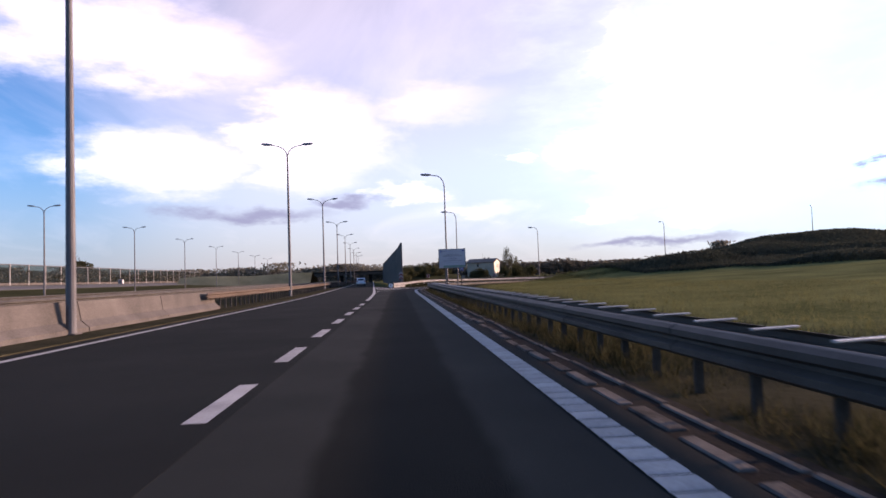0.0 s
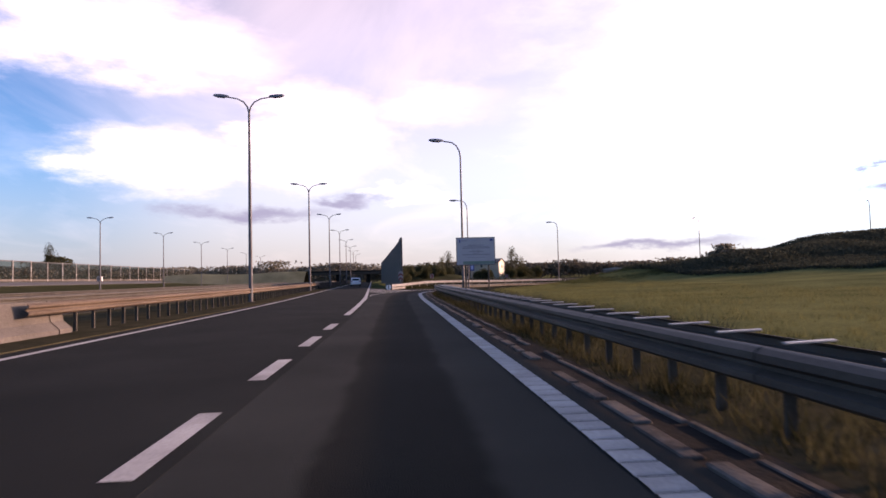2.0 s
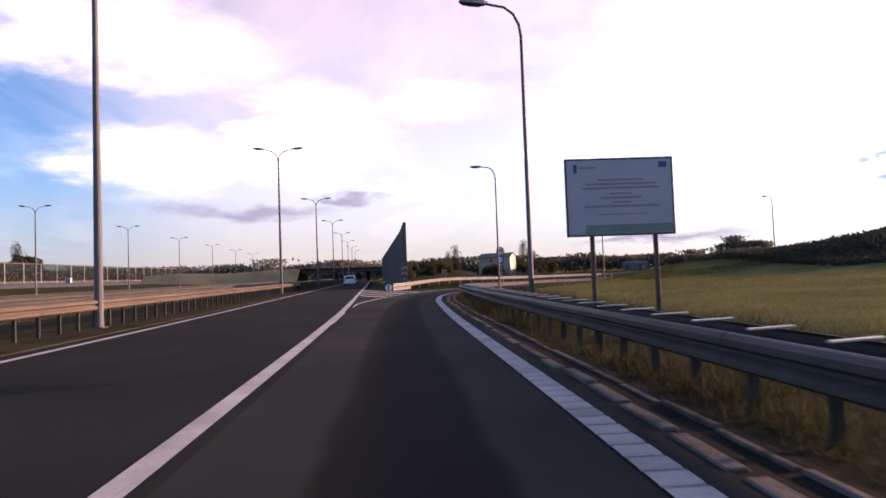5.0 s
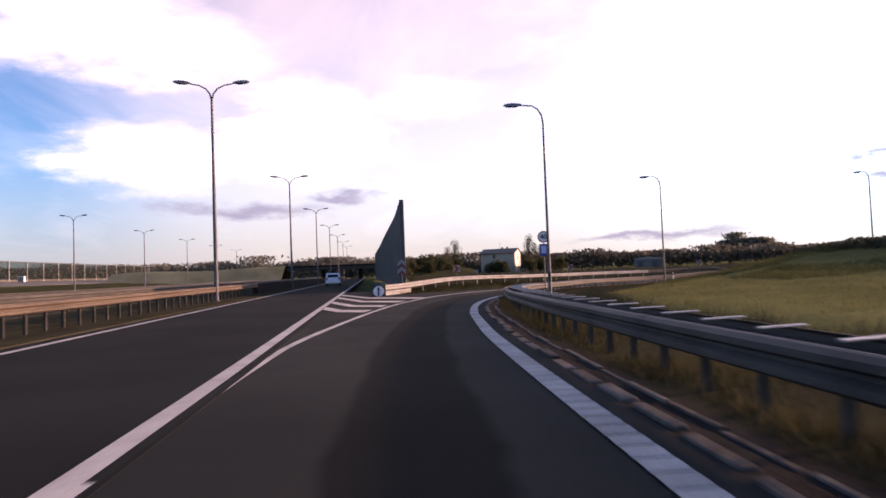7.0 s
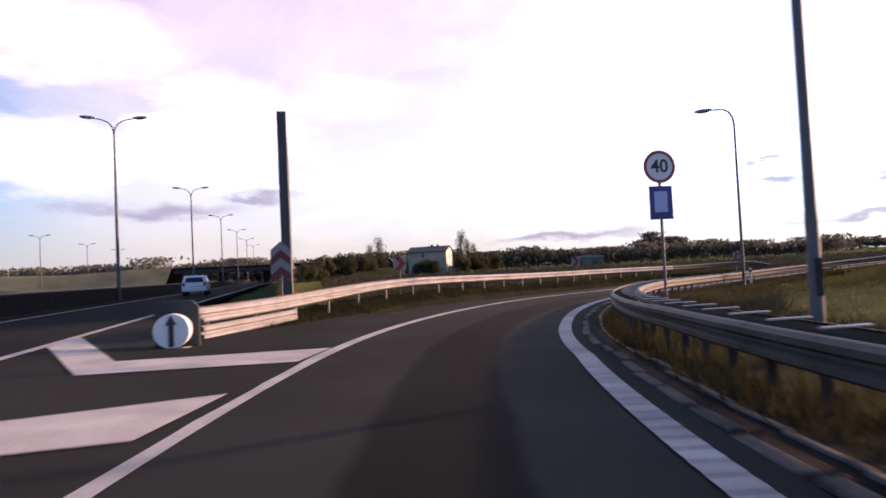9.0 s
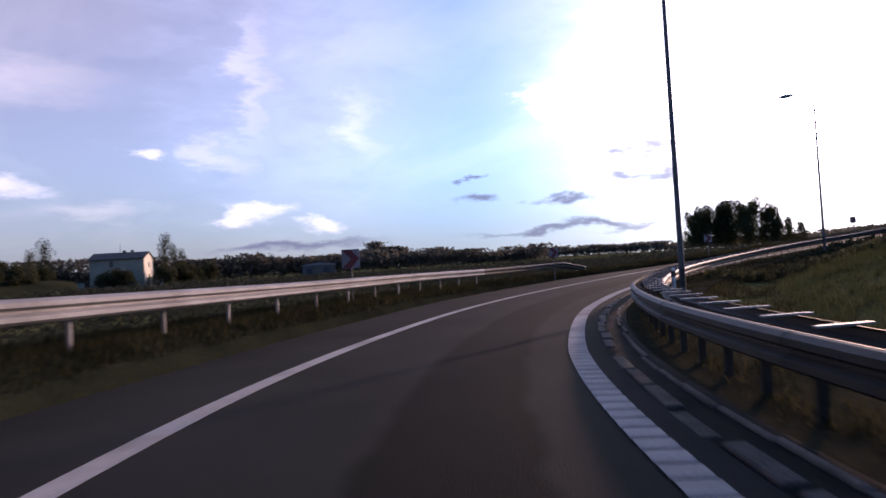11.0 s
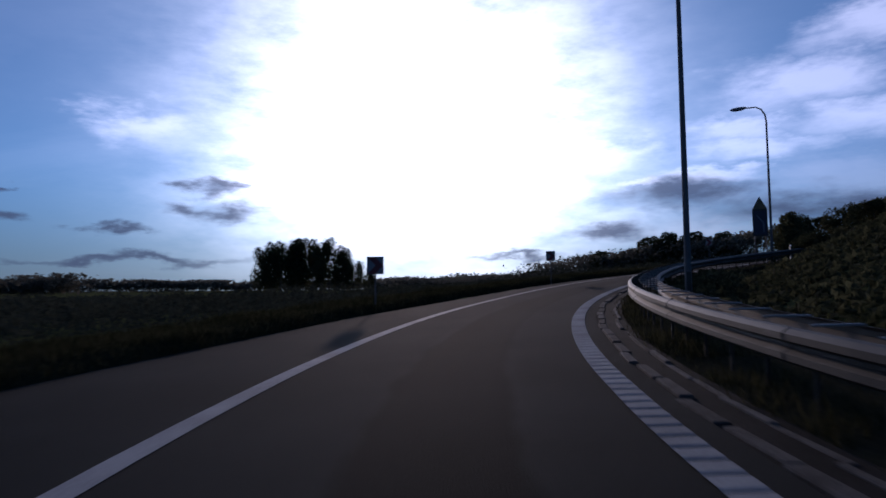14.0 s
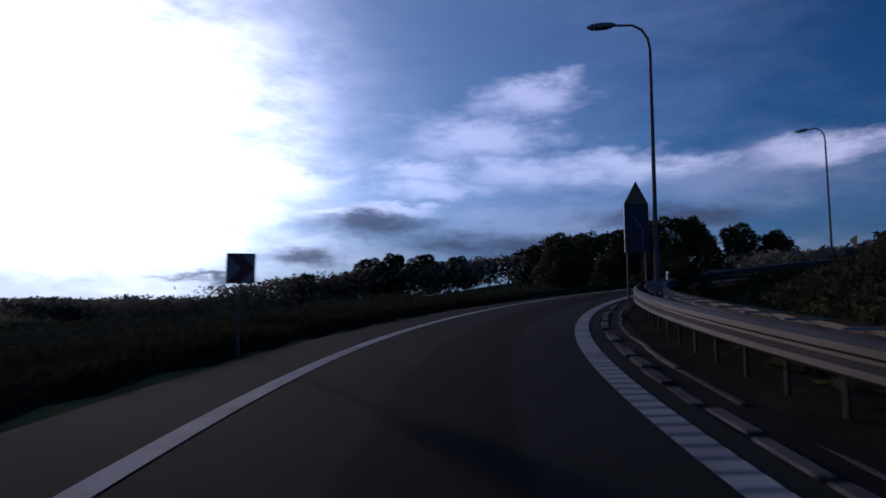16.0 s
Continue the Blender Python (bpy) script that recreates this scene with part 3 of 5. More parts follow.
GORE += [tuple(ramp_at(q, -5.9 + 1.2 * min((q - 138) / 20, 1)))[:2] for q in range(138, 214, 8)]


def terrain(x, y):
    """Ground height over arrays of places."""
    x, y = np.asarray(x, float), np.asarray(y, float)
    best, lat, zr = np.full(x.shape, 1e9), np.zeros(x.shape), np.zeros(x.shape)
    for i in range(0, len(RAMP), 4):
        dx, dy = x - RAMP[i, 0], y - RAMP[i, 1]
        d = np.hypot(dx, dy)
        m = d < best
        side = dx * NOR[i, 0] + dy * NOR[i, 1]
        best = np.where(m, d, best)
        lat = np.where(m, np.sign(side) * d, lat)
        zr = np.where(m, RAMP[i, 2] - math.tan(radians(RAMP[i, 3])) * np.clip(side, -6, 4), zr)
    inner = (lat > 0) * 1.0
    wide = np.where(inner > 0, smooth(4.0, 6.0, lat), smooth(6.5, 22.0, -lat))
    gate = smooth(-5, 20, (y - 70) + 0.5 * (x - 30))
    near = smooth(45, 65, x)                       # the bank stands close to the rail where the ramp climbs
    lean = smooth(5, 18 - 1.5 * near, lat)
    hill = (0.6 + 1.5 * smooth(18, 36, x) + (1.9 + 2.0 * smooth(74, 92, y)) * smooth(40, 66, x)) * lean * gate * inner
    hill = hill + 1.75 * smooth(10, 60, lat) * (1 - gate) * inner + 7.5 * np.exp(-((x - 122) ** 2 + (y - 70) ** 2) / (2 * 28.0 ** 2)) * (1 - inner)
    ditch = -0.35 * np.exp(-((lat - 6.0) / 1.5) ** 2) * inner
    bumps = 0.10 * np.sin(x * 0.21 + 1.3 * np.sin(y * 0.13)) * np.sin(y * 0.17 + 0.7) * wide
    outer = np.where(inner > 0, hill + zr * (1 - lean), np.where(y > 40, -0.35 + hill, -0.25))
    far = smooth(150, 900, np.hypot(x, y)) * (2.0 + 1.5 * np.sin(np.arctan2(x, y) * 3.0))
    z = zr * (1 - wide) + outer * wide + ditch + bumps + far - 0.07
    return np.where((x < 0) & (y < 140) & (x > -60), np.minimum(z, -0.07), z)


def axis(lo, hi, fine_lo, fine_hi, step):
    mid = list(np.arange(fine_lo, fine_hi + 0.01, step))
    right, left, g = [], [], step
    v = mid[-1]
    while v < hi:
        g *= 1.25
        v += g
        right.append(v)
    g, v = step, mid[0]
    while v > lo:
        g *= 1.25
        v -= g
        left.append(v)
    return np.array(left[::-1] + mid + right)


GX, GY = axis(-3000, 3000, -60, 130, 1.25), axis(-1500, 3500, -20, 170, 1.25)
gx, gy = np.meshgrid(GX, GY, indexing="ij")
gz = terrain(gx, gy)
nx, ny = gx.shape
idx = np.arange(nx * ny).reshape(nx, ny)
quads = np.stack([idx[:-1, :-1], idx[1:, :-1], idx[1:, 1:], idx[:-1, 1:]], -1).reshape(-1, 4)
ground = new("ground", mesh_of("ground", np.stack([gx, gy, gz], -1).reshape(-1, 3).tolist(), quads.tolist(), GRASS, smooth=True))
tagged(ground, "mown and rough grass ground between the roads", "ground", kind="structure")


def ground_z(x, y):
    return float(terrain(np.array([x]), np.array([y]))[0])


# ---- roads ----
S_END = float(STA[-1] - S_ZERO) - 1
ramp_s = list(np.arange(-60, S_END, 1.0))


def ramp_left(s):
    """Left edge of the ramp's paving, up to the foot of the outer rail."""
    near = -2.05 - 0.4 * float(smooth(40, 52, s)) - 0.8 * float(smooth(66, 84, s))
    p = ramp_at(s)
    out = 0.45 - float(np.min(np.hypot(GORE_LINE[:, 0] - p.x, GORE_LINE[:, 1] - p.y)))
    u = float(smooth(90, 100, s)) * (1 - 0.6 * float(smooth(135, 160, s)))
    return near * (1 - u) + out * u


GORE_LINE = spline(GORE, 0.5)
road = new("exit_ramp_road", ribbon("exit_ramp_road", ramp_at, ramp_s, ramp_left, lambda s: right_lat(s) + 0.38, 0.0, ASPHALT_STRIP, 8, under=0.25))
lateral = road.data.attributes.new("lateral", "FLOAT", "POINT")
lats = [ramp_left(s) + (right_lat(s) + 0.38 - ramp_left(s)) * k / 8 for s in ramp_s for k in range(9)]
lateral.data.foreach_set("value", lats + lats)
tagged(road, "dark grey asphalt exit ramp curving to one side", "road", kind="structure")
main_y = list(np.arange(-60, 330, 2.0))
road2 = new("through_road", ribbon("through_road", main_at, main_y, -5.6, 0.25, 0.002, ASPHALT_OLD, 6, under=0.25))
tagged(road2, "dark grey asphalt through lane of the motorway", "road", kind="structure")
far_road = new("opposite_carriageway", ribbon("opposite_carriageway", main_at, main_y, -27.0, -13.0, 0.0, ASPHALT, 4, under=0.25))
tagged(far_road, "asphalt carriageway beyond the median rail", "road", kind="structure")
def gore_z(x, y):
    """Height of the paving between the two roads, which falls from the through road to the ramp."""
    q = min(np.arange(48.0, 100.0, 0.25), key=lambda k: abs(ramp_at(k, left_lat(k)).y - y))
    e, m = ramp_at(q, left_lat(q)), main_at(y, 0.2)
    u = min(max((x - m.x) / max(e.x - m.x, 0.05), 0.0), 1.0)
    return m.z * (1 - u) + e.z * u + 0.003, m.x, e.x


verts, faces = [], []
for i, y in enumerate(np.arange(52.0, 96.1, 2.0)):
    _, xa, xb = gore_z(0.0, y)
    for k in range(7):
        x = xa + (xb - xa) * k / 6
        verts.append((x, y, gore_z(x, y)[0]))
    if i:
        faces += [(7 * i + k - 7, 7 * i + k - 6, 7 * i + k + 1, 7 * i + k) for k in range(6)]
gore_pave = new("gore_pavement", mesh_of("gore_pavement", verts, faces, ASPHALT))
tagged(gore_pave, "asphalt between the two diverging roads", "road", kind="structure")


def marking(name, at, stations, lat0, lat1, label, up=0.008):
    ob = new(name, ribbon(name, at, stations, lat0, lat1, up, PAINT))
    return tagged(ob, label, "road marking", kind="structure")


# ribbed edge line on the inside of the bend
verts, faces = [], []
s = -8.0
while s < S_END - 1:
    a, g, b = right_lat(s), 0.27, 0.135
    n = len(verts)
    lo, hi = 0.006, 0.014
    for q, h in ((s, lo), (s + 0.03, hi), (s + g - 0.03, hi), (s + g, lo)):
        verts += [ramp_at(q, a - b, h), ramp_at(q, a + b, h)]
    for k in range(3):
        faces.append((n + 2 * k, n + 2 * k + 1, n + 2 * k + 3, n + 2 * k + 2))
    s += 0.29
edge = new("edge_line", mesh_of("edge_line", verts, faces, PAINT))
tagged(edge, "white ribbed edge line along the inside of the lane", "road marking", kind="structure")
for k, y in enumerate([-4.4, -0.4, 3.6, 7.6, 11.6, 15.6, 19.6, 23.5, 27.4, 31.2]):
    d = marking("lane_dash", main_at, [y - 2.0, y - 1.0, y], -0.11, 0.11, "white dash of the broken lane line")
marking("lane_line", main_at, list(np.arange(35.3, 330, 2.0)), -0.11, 0.11, "white solid line of the through lane")
marking("left_edge_line", main_at, main_y, -5.15, -4.95, "white edge line beside the median")
marking("ramp_left_line", ramp_at, list(np.arange(50.0, S_END, 1.0)), lambda s: left_lat(s) - 0.12 - 0.07 * float(smooth(57, 60, s) * (1 - smooth(61.5, 64, s))), lambda s: left_lat(s) + 0.12, "white edge line on the outside of the ramp")
def line_x(y):
    """Outer edge of the ramp's left line at y."""
    q = min(np.arange(57.0, 100.0, 0.1), key=lambda k: abs(ramp_at(k, -2.25).y - y))
    return ramp_at(q, left_lat(q) - 0.14).x


for pts in ([(-2.38, 73.9), (-1.98, 72.7), (-1.01, 73.5), (-0.84, 75.1), (-1.91, 74.1), (-2.38, 75.7)],
            [(-2.52, 78.7), (-1.83, 76.5), (-0.16, 77.5), (0.25, 79.2), (-1.68, 77.8), (-2.52, 80.5)],
            [(-2.70, 84.2), (-1.64, 80.7), (0.95, 81.7), (1.62, 84.0), (-1.46, 82.0), (-2.70, 85.9)],
            [(-2.85, 88.4), (-1.50, 84.8), (2.45, 86.1), (3.2, 87.8), (-1.39, 86.1), (-2.85, 90.3)]):
    cut = []
    pts = [(main_at(y, 0.16).x, y) if k in (0, 5) else (x - 0.25, y) if k in (1, 4) else (x, y) for k, (x, y) in enumerate(pts)]
    pts = [(pts[j][0] + 2.4 * (x - pts[j][0]), pts[j][1] + 2.4 * (y - pts[j][1])) if k in (2, 3) else (x, y) for k, (x, y) in enumerate(pts) for j in (1 if k == 2 else 4,)]
    for k, (x, y) in enumerate(pts):
        if k in (2, 3) and x > line_x(y):
            x0, y0 = pts[1] if k == 2 else pts[4]
            for u in np.arange(1.0, 0.0, -0.02):
                if x0 + (x - x0) * u < line_x(y0 + (y - y0) * u):
                    break
            x, y = x0 + (x - x0) * u, y0 + (y - y0) * u
        cut.append((x, y))
    pts = cut
    ch = new("gore_chevron", mesh_of("gore_chevron", [(x, y, gore_z(x, y)[0] + 0.016) for x, y in pts], [(0, 1, 4, 5), (1, 2, 3, 4)], PAINT))
    tagged(ch, "white painted chevron in the gore", "road marking", group="gore chevrons", kind="structure")

# kerb stones and gutter
gutter = new("gutter", ribbon("gutter", rail_at, ramp_s, 1.94, 2.52, -0.012, DIRT, 2, under=0.2))
tagged(gutter, "dirty concrete gutter beside the lane", "gutter", kind="structure")

# ---- guardrail on the inside of the bend ----
verge = new("rail_verge", ribbon("rail_verge", rail_at, ramp_s, 2.50, 4.4, -0.025, SOIL, 3, under=0.12))
tagged(verge, "bare soil and thin dry grass under the guardrail", "verge", kind="structure")
rail = thing("guardrail", pose(0, 0, 0), "grey steel guardrail along the inside of the ramp", "guardrail")
RAIL_TOP = 0.67
rail_s = list(np.arange(-12, S_END - 2, 1.0))
v, f = sweep(rail_at, rail_s, w_beam(2.76, RAIL_TOP, -1))
part("beam", mesh_of("beam", v, f, ZINC), None, rail, "corrugated zinc beam")
POST = c_post(0.62)
POST.materials.append(ZINC_DULL)
STRUT = part("strut", boxed(0.20, 0.72, -0.024, 0.024, -0.022, 0.0, 0.006, m=Matrix.Rotation(radians(14), 4, "Z")), STEEL_LIGHT, rail).data
bpy.data.objects.remove(bpy.data.objects["strut"])
BRACKET = part("spacer", boxed(-0.16, 0.0, -0.05, 0.05, -0.26, -0.04, 0.01), ZINC_DULL, rail).data
bpy.data.objects.remove(bpy.data.objects["spacer"])
s = -10.0
while s < S_END - 4:
    turn = Matrix.Rotation(ramp_turn(s), 4, "Z")
    part("post", POST, None, rail, at=Matrix.Translation(rail_at(s, 2.95)) @ turn @ Matrix.Diagonal((1, 1, 1, 1) if s < 112 else (0.45, 0.5, 1, 1)))
    part("spacer", BRACKET, None, rail, at=Matrix.Translation(rail_at(s, 2.92, RAIL_TOP - 0.01)) @ turn)
    part("strut", STRUT, None, rail, "pale horizontal spacer bar behind the beam", at=Matrix.Translation(rail_at(s, 2.76, RAIL_TOP + 0.02)) @ turn)
    s += 1.0
for k in range(38):
    q = -6.0 + 4.0 * k
    v, f = sweep(rail_at, [q, q + 0.17, q + 0.34], w_beam(2.754, RAIL_TOP + 0.003, -1))
    part("splice", mesh_of("splice", v, f, ZINC), None, rail, "overlapping rail joint")
v, f = sweep(rail_at, rail_s, w_beam(3.42, RAIL_TOP - 0.02, 1))
part("rear_beam", mesh_of("rear_beam", v, f, ZINC), None, rail, "rear corrugated beam")

# ---- median: concrete barrier, then a rail on close posts ----
MED = -6.75      # lateral place of the median rail on the through road
barrier = thing("concrete_barrier", pose(0, 0, 0), "pale stained concrete barrier on the median", "barrier")
y0 = -30.0
while y0 < 30.2:
    y1 = min(y0 + 5.95, 30.6)
    prof = [(MED - 0.9, -0.12), (MED - 0.9, 0.15), (MED - 0.66, 0.34), (MED - 0.58, 0.88), (MED - 0.40, 0.88), (MED - 0.30, 0.34), (MED - 0.08, 0.15), (MED - 0.08, -0.12)]
    v, f = sweep(main_at, [y0, (y0 + y1) / 2, y1], prof)
    part("barrier_block", mesh_of("barrier_block", v, f, CONCRETE), None, barrier)
    y0 += 6.0
soil = new("median_verge", ribbon("median_verge", main_at, main_y, MED - 5.3, MED + 1.13, 0.03, SOIL, 4, under=0.25))
tagged(soil, "dark soil and thin grass on the median", "verge", kind="structure")
mrail = thing("median_guardrail", pose(0, 0, 0), "grey steel median guardrail on closely set posts", "guardrail")
v, f = sweep(main_at, list(np.arange(28.6, 101, 2.0)), w_beam(MED - 0.12, 0.86, 1))
part("beam", mesh_of("beam", v, f, ZINC_BROWN), None, mrail, "corrugated zinc beam")
v, f = sweep(main_at, list(np.arange(29.6, 101, 2.0)), w_beam(MED - 0.55, 0.86, -1))
part("beam", mesh_of("beam", v, f, ZINC_BROWN), None, mrail, "rear corrugated beam")
y0 = 31.0
while y0 < 100:
    part("post", POST, None, mrail, at=Matrix.Translation(main_at(y0, MED - 0.2, 0.02)))
    y0 += 1.0
dark_rail = thing("dark_parapet", pose(0, 0, 0), "dark low concrete parapet continuing the median", "barrier")
v, f = sweep(main_at, list(np.arange(101.0, 300, 4.0)), [(MED - 0.6, -0.1), (MED - 0.6, 0.85), (MED - 0.25, 0.85), (MED - 0.1, -0.1)])
part("wall", mesh_of("wall", v, f, DIRT), None, dark_rail)
orail = thing("far_guardrail", pose(0, 0, 0), "pale guardrail beyond the opposite carriageway", "guardrail")
v, f = sweep(main_at, list(np.arange(-20, 300, 4.0)), w_beam(-28.2, 0.78, 1))
part("beam", mesh_of("beam", v, f, ZINC), None, orail)
for k in range(70):
    part("post", POST, None, orail, at=Matrix.Translation(main_at(-18 + 4.0 * k, -28.3)))
orail2 = thing("far_guardrail", pose(0, 0, 0), "pale guardrail on the near side of the opposite carriageway", "guardrail")
v, f = sweep(main_at, list(np.arange(-20, 300, 4.0)), w_beam(-12.2, 0.90, 1))
part("beam", mesh_of("beam", v, f, ZINC), None, orail2)
for k in range(70):
    part("post", POST, None, orail2, at=Matrix.Translation(main_at(-18 + 4.0 * k, -12.3)))

# ---- gore: nose marker, stacked rails, rail along the outside of the ramp ----
GLINE = spline(GORE, 0.5)
for _ in range(40):
    GLINE[1:-1] = (GLINE[:-2] + 2 * GLINE[1:-1] + GLINE[2:]) / 4
GTAN = np.gradient(GLINE, axis=0)
GTAN /= np.hypot(*GTAN.T)[:, None]
GSTA = np.r_[0, np.cumsum(np.hypot(*np.diff(GLINE, axis=0).T))]
GZ = terrain(GLINE[:, 0], GLINE[:, 1])
GZ = GZ + 0.42 * smooth(4, 12, GSTA) * (1 - 0.5 * smooth(30, 60, GSTA))
for _ in range(60):
    GZ[1:-1] = (GZ[:-2] + 2 * GZ[1:-1] + GZ[2:]) / 4


def gore_at(s, lat=0.0, up=0.0):
    x, y = np.interp(s, GSTA, GLINE[:, 0]), np.interp(s, GSTA, GLINE[:, 1])
    tx, ty = np.interp(s, GSTA, GTAN[:, 0]), np.interp(s, GSTA, GTAN[:, 1])
    return Vector((x + ty * lat, y - tx * lat, np.interp(s, GSTA, GZ) + up))


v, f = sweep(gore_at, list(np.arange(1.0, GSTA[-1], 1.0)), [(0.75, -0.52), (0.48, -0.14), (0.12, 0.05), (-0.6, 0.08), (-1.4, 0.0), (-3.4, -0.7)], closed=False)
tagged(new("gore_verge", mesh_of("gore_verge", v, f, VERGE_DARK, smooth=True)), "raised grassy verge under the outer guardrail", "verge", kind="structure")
G_END = float(GSTA[np.argmin(np.hypot(GLINE[:, 0] - 37.0, GLINE[:, 1] - 121.4))])   # the rail ends short of the climb
grail = thing("gore_guardrail", pose(0, 0, 0), "steel guardrail toned as if lit by low sun along the outside of the ramp", "guardrail")
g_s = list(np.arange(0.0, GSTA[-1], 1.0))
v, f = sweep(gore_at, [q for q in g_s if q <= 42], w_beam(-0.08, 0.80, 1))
part("beam", mesh_of("beam", v, f, ZINC_LIT), None, grail, "corrugated beam in the paler sunlit zinc")
# Past 42 m the beam's colour drops to the shaded zinc copy.
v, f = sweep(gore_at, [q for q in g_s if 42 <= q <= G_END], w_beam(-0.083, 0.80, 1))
part("beam", mesh_of("beam", v, f, ZINC), None, grail, "corrugated beam in the darker shaded zinc")
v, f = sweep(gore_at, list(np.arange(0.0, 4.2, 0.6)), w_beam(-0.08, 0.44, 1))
part("lower_beam", mesh_of("lower_beam", v, f, ZINC_LIT), None, grail)
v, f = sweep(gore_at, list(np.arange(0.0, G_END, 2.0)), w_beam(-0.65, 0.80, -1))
part("rear_beam", mesh_of("rear_beam", v, f, ZINC_LIT), None, grail)
for lat, side in ((-0.083, 1), (-0.65, -1)):
    v, f = sweep(lambda q, l, u: gore_at(q, l, u - 0.42 * max(q - G_END, 0) / 2.4), list(np.arange(G_END - 1.0, G_END + 2.5, 0.4)), w_beam(lat + 0.004 * side, 0.80, side))
    part("end_ramp", mesh_of("end_ramp", v, f, ZINC), None, grail, "rail end sloping down into the ground")
POST_LIT = POST.copy()
POST_LIT.materials.clear()
POST_LIT.materials.append(ZINC_LIT)
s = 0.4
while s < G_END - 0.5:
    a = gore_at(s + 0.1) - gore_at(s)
    part("post", POST_LIT if s < 42 else POST, None, grail, at=Matrix.Translation(gore_at(s, -0.2, 0.14)) @ Matrix.Rotation(math.atan2(-a.x, a.y), 4, "Z") @ Matrix.Diagonal((0.65, 0.8, 1.0, 1.0)))
    s += 2.05

nose = thing("nose_marker", pose(-1.2, 87.9, ground_z(-1.2, 87.9) + 0.05), "round white gore marker with a black arrow in a dark frame", "road marker")
part("body", disc(bmesh.new(), 0.31, -0.10, 0.23, 0.45, 28), WHITE, nose, "round white face")
bm = plate(bmesh.new(), [(-0.045, 0.17), (0.045, 0.17), (0.045, 0.56), (0.10, 0.56), (0.0, 0.74), (-0.10, 0.56), (-0.045, 0.56)], -0.112, -0.102)
part("arrow", bm, BLACK, nose, "black upright arrow")
bm = plate(bmesh.new(), [(-0.36, 0.02), (0.42, 0.02), (0.42, 0.86), (0.30, 0.98), (-0.24, 0.98), (-0.36, 0.86)], 0.24, 0.34)
part("backing", bm, WALL_GREEN, nose, "dark green backing panel")
bm = bmesh.new()
tube(bm, [(0, 0.1, -0.1), (0, 0.1, 0.15)], [0.36, 0.30], 24)
part("base", bm, BLACK, nose)


def sign_post(parent, h, r=0.03, x=0.0, y=0.04, low=-0.3):
    bm = bmesh.new()
    tube(bm, [(x, y, low), (x, y, h)], [r, r], 10)
    return part("post", bm, POLE, parent)


cb = thing("chevron_board", pose(0.30, 96.7, ground_z(0.30, 96.7), 0, 0, 0), "upright board with red and white chevrons on a post", "road sign")
sign_post(cb, 2.3)
part("panel", plate(bmesh.new(), [(-0.32, 1.20), (0.0, 1.46), (0.32, 1.20), (0.32, 2.28), (0.0, 2.56), (-0.32, 2.28)], 0.0, 0.03), SHEET, cb, "pale board")
for z in (1.22, 1.76):
    bm = plate(bmesh.new(), [(-0.31, z), (0.0, z + 0.26), (0.31, z), (0.31, z + 0.25), (0.0, z + 0.52), (-0.31, z + 0.25)], -0.006, -0.001)
    part("chevron", bm, RED_SHEET, cb, "red chevron band")

# ---- noise wall: boards to the ramp, a face darkened for shade to the motorway ----
WALL = [(0.45, 97.7), (0.05, 110.0), (-0.45, 120.0), (-1.5, 140.0), (-2.9, 168.0), (-5.4, 214.0)]
wl_line = spline(WALL, 4.0)
noise_wall = thing("noise_wall", pose(0, 0, 0), "tall noise wall of boards between dark steel posts", "noise wall")
wall_top = lambda y: 6.72 - 0.004 * max(y - 97.7, 0)
for i in range(len(wl_line) - 1):
    (xa, ya), (xb, yb) = wl_line[i], wl_line[i + 1]
    d = Vector((xb - xa, yb - ya, 0))
    ln = d.length
    m = Matrix.Translation((xa, ya, -0.15)) @ Matrix.Rotation(math.atan2(-d.x, d.y), 4, "Z")
    top = wall_top((ya + yb) / 2) + 0.15
    part("post", boxed(-0.16, 0.16, -0.14, 0.14, 0, top + 0.08, 0.02), WALL_FRAME, noise_wall, at=m)
    # The shade of the motorway side is put into this dark panel.
    part("panel", boxed(-0.11, -0.01, 0.14, ln - 0.14, 0.6, top), WALL_GREEN, noise_wall, "motorway side with its shade put into dark green", at=m)
    part("plinth", boxed(-0.13, 0.13, 0.14, ln - 0.14, 0.0, 0.6, 0.01), CONCRETE, noise_wall, at=m)
    n_b = 16
    board = boxed(0.0, 0.07, 0.0, (ln - 0.3) / n_b - 0.02, 0.6, top)
    me = bpy.data.meshes.new("board")
    board.to_mesh(me)
    board.free()
    me.materials.append(TIMBER)
    for k in range(n_b):
        part("board", me, None, noise_wall, at=m @ Matrix.Translation((0.0, 0.15 + k * (ln - 0.3) / n_b, 0)))
    part("coping", boxed(-0.13, 0.1, 0.1, ln - 0.1, top, top + 0.06, 0.01), WALL_FRAME, noise_wall, at=m)
low_wall = thing("low_noise_wall", pose(0, 0, 0), "lower pale board wall behind the tall noise wall", "noise wall")
for k in range(6):
    m = Matrix.Translation((-5.4 + 0.58 * k, 216.5 + 3.5 * k, -0.2)) @ Matrix.Rotation(radians(-9.4), 4, "Z")
    hi = 4.4 if k < 3 else 3.5 - 0.2 * (k - 3)
    part("panel", boxed(-0.08, 0.08, 0.1, 3.5, 0, hi, 0.02), TIMBER, low_wall, at=m)
    part("post", boxed(-0.14, 0.14, -0.1, 0.1, 0, hi + 0.15, 0.02), WALL_FRAME, low_wall, at=m)


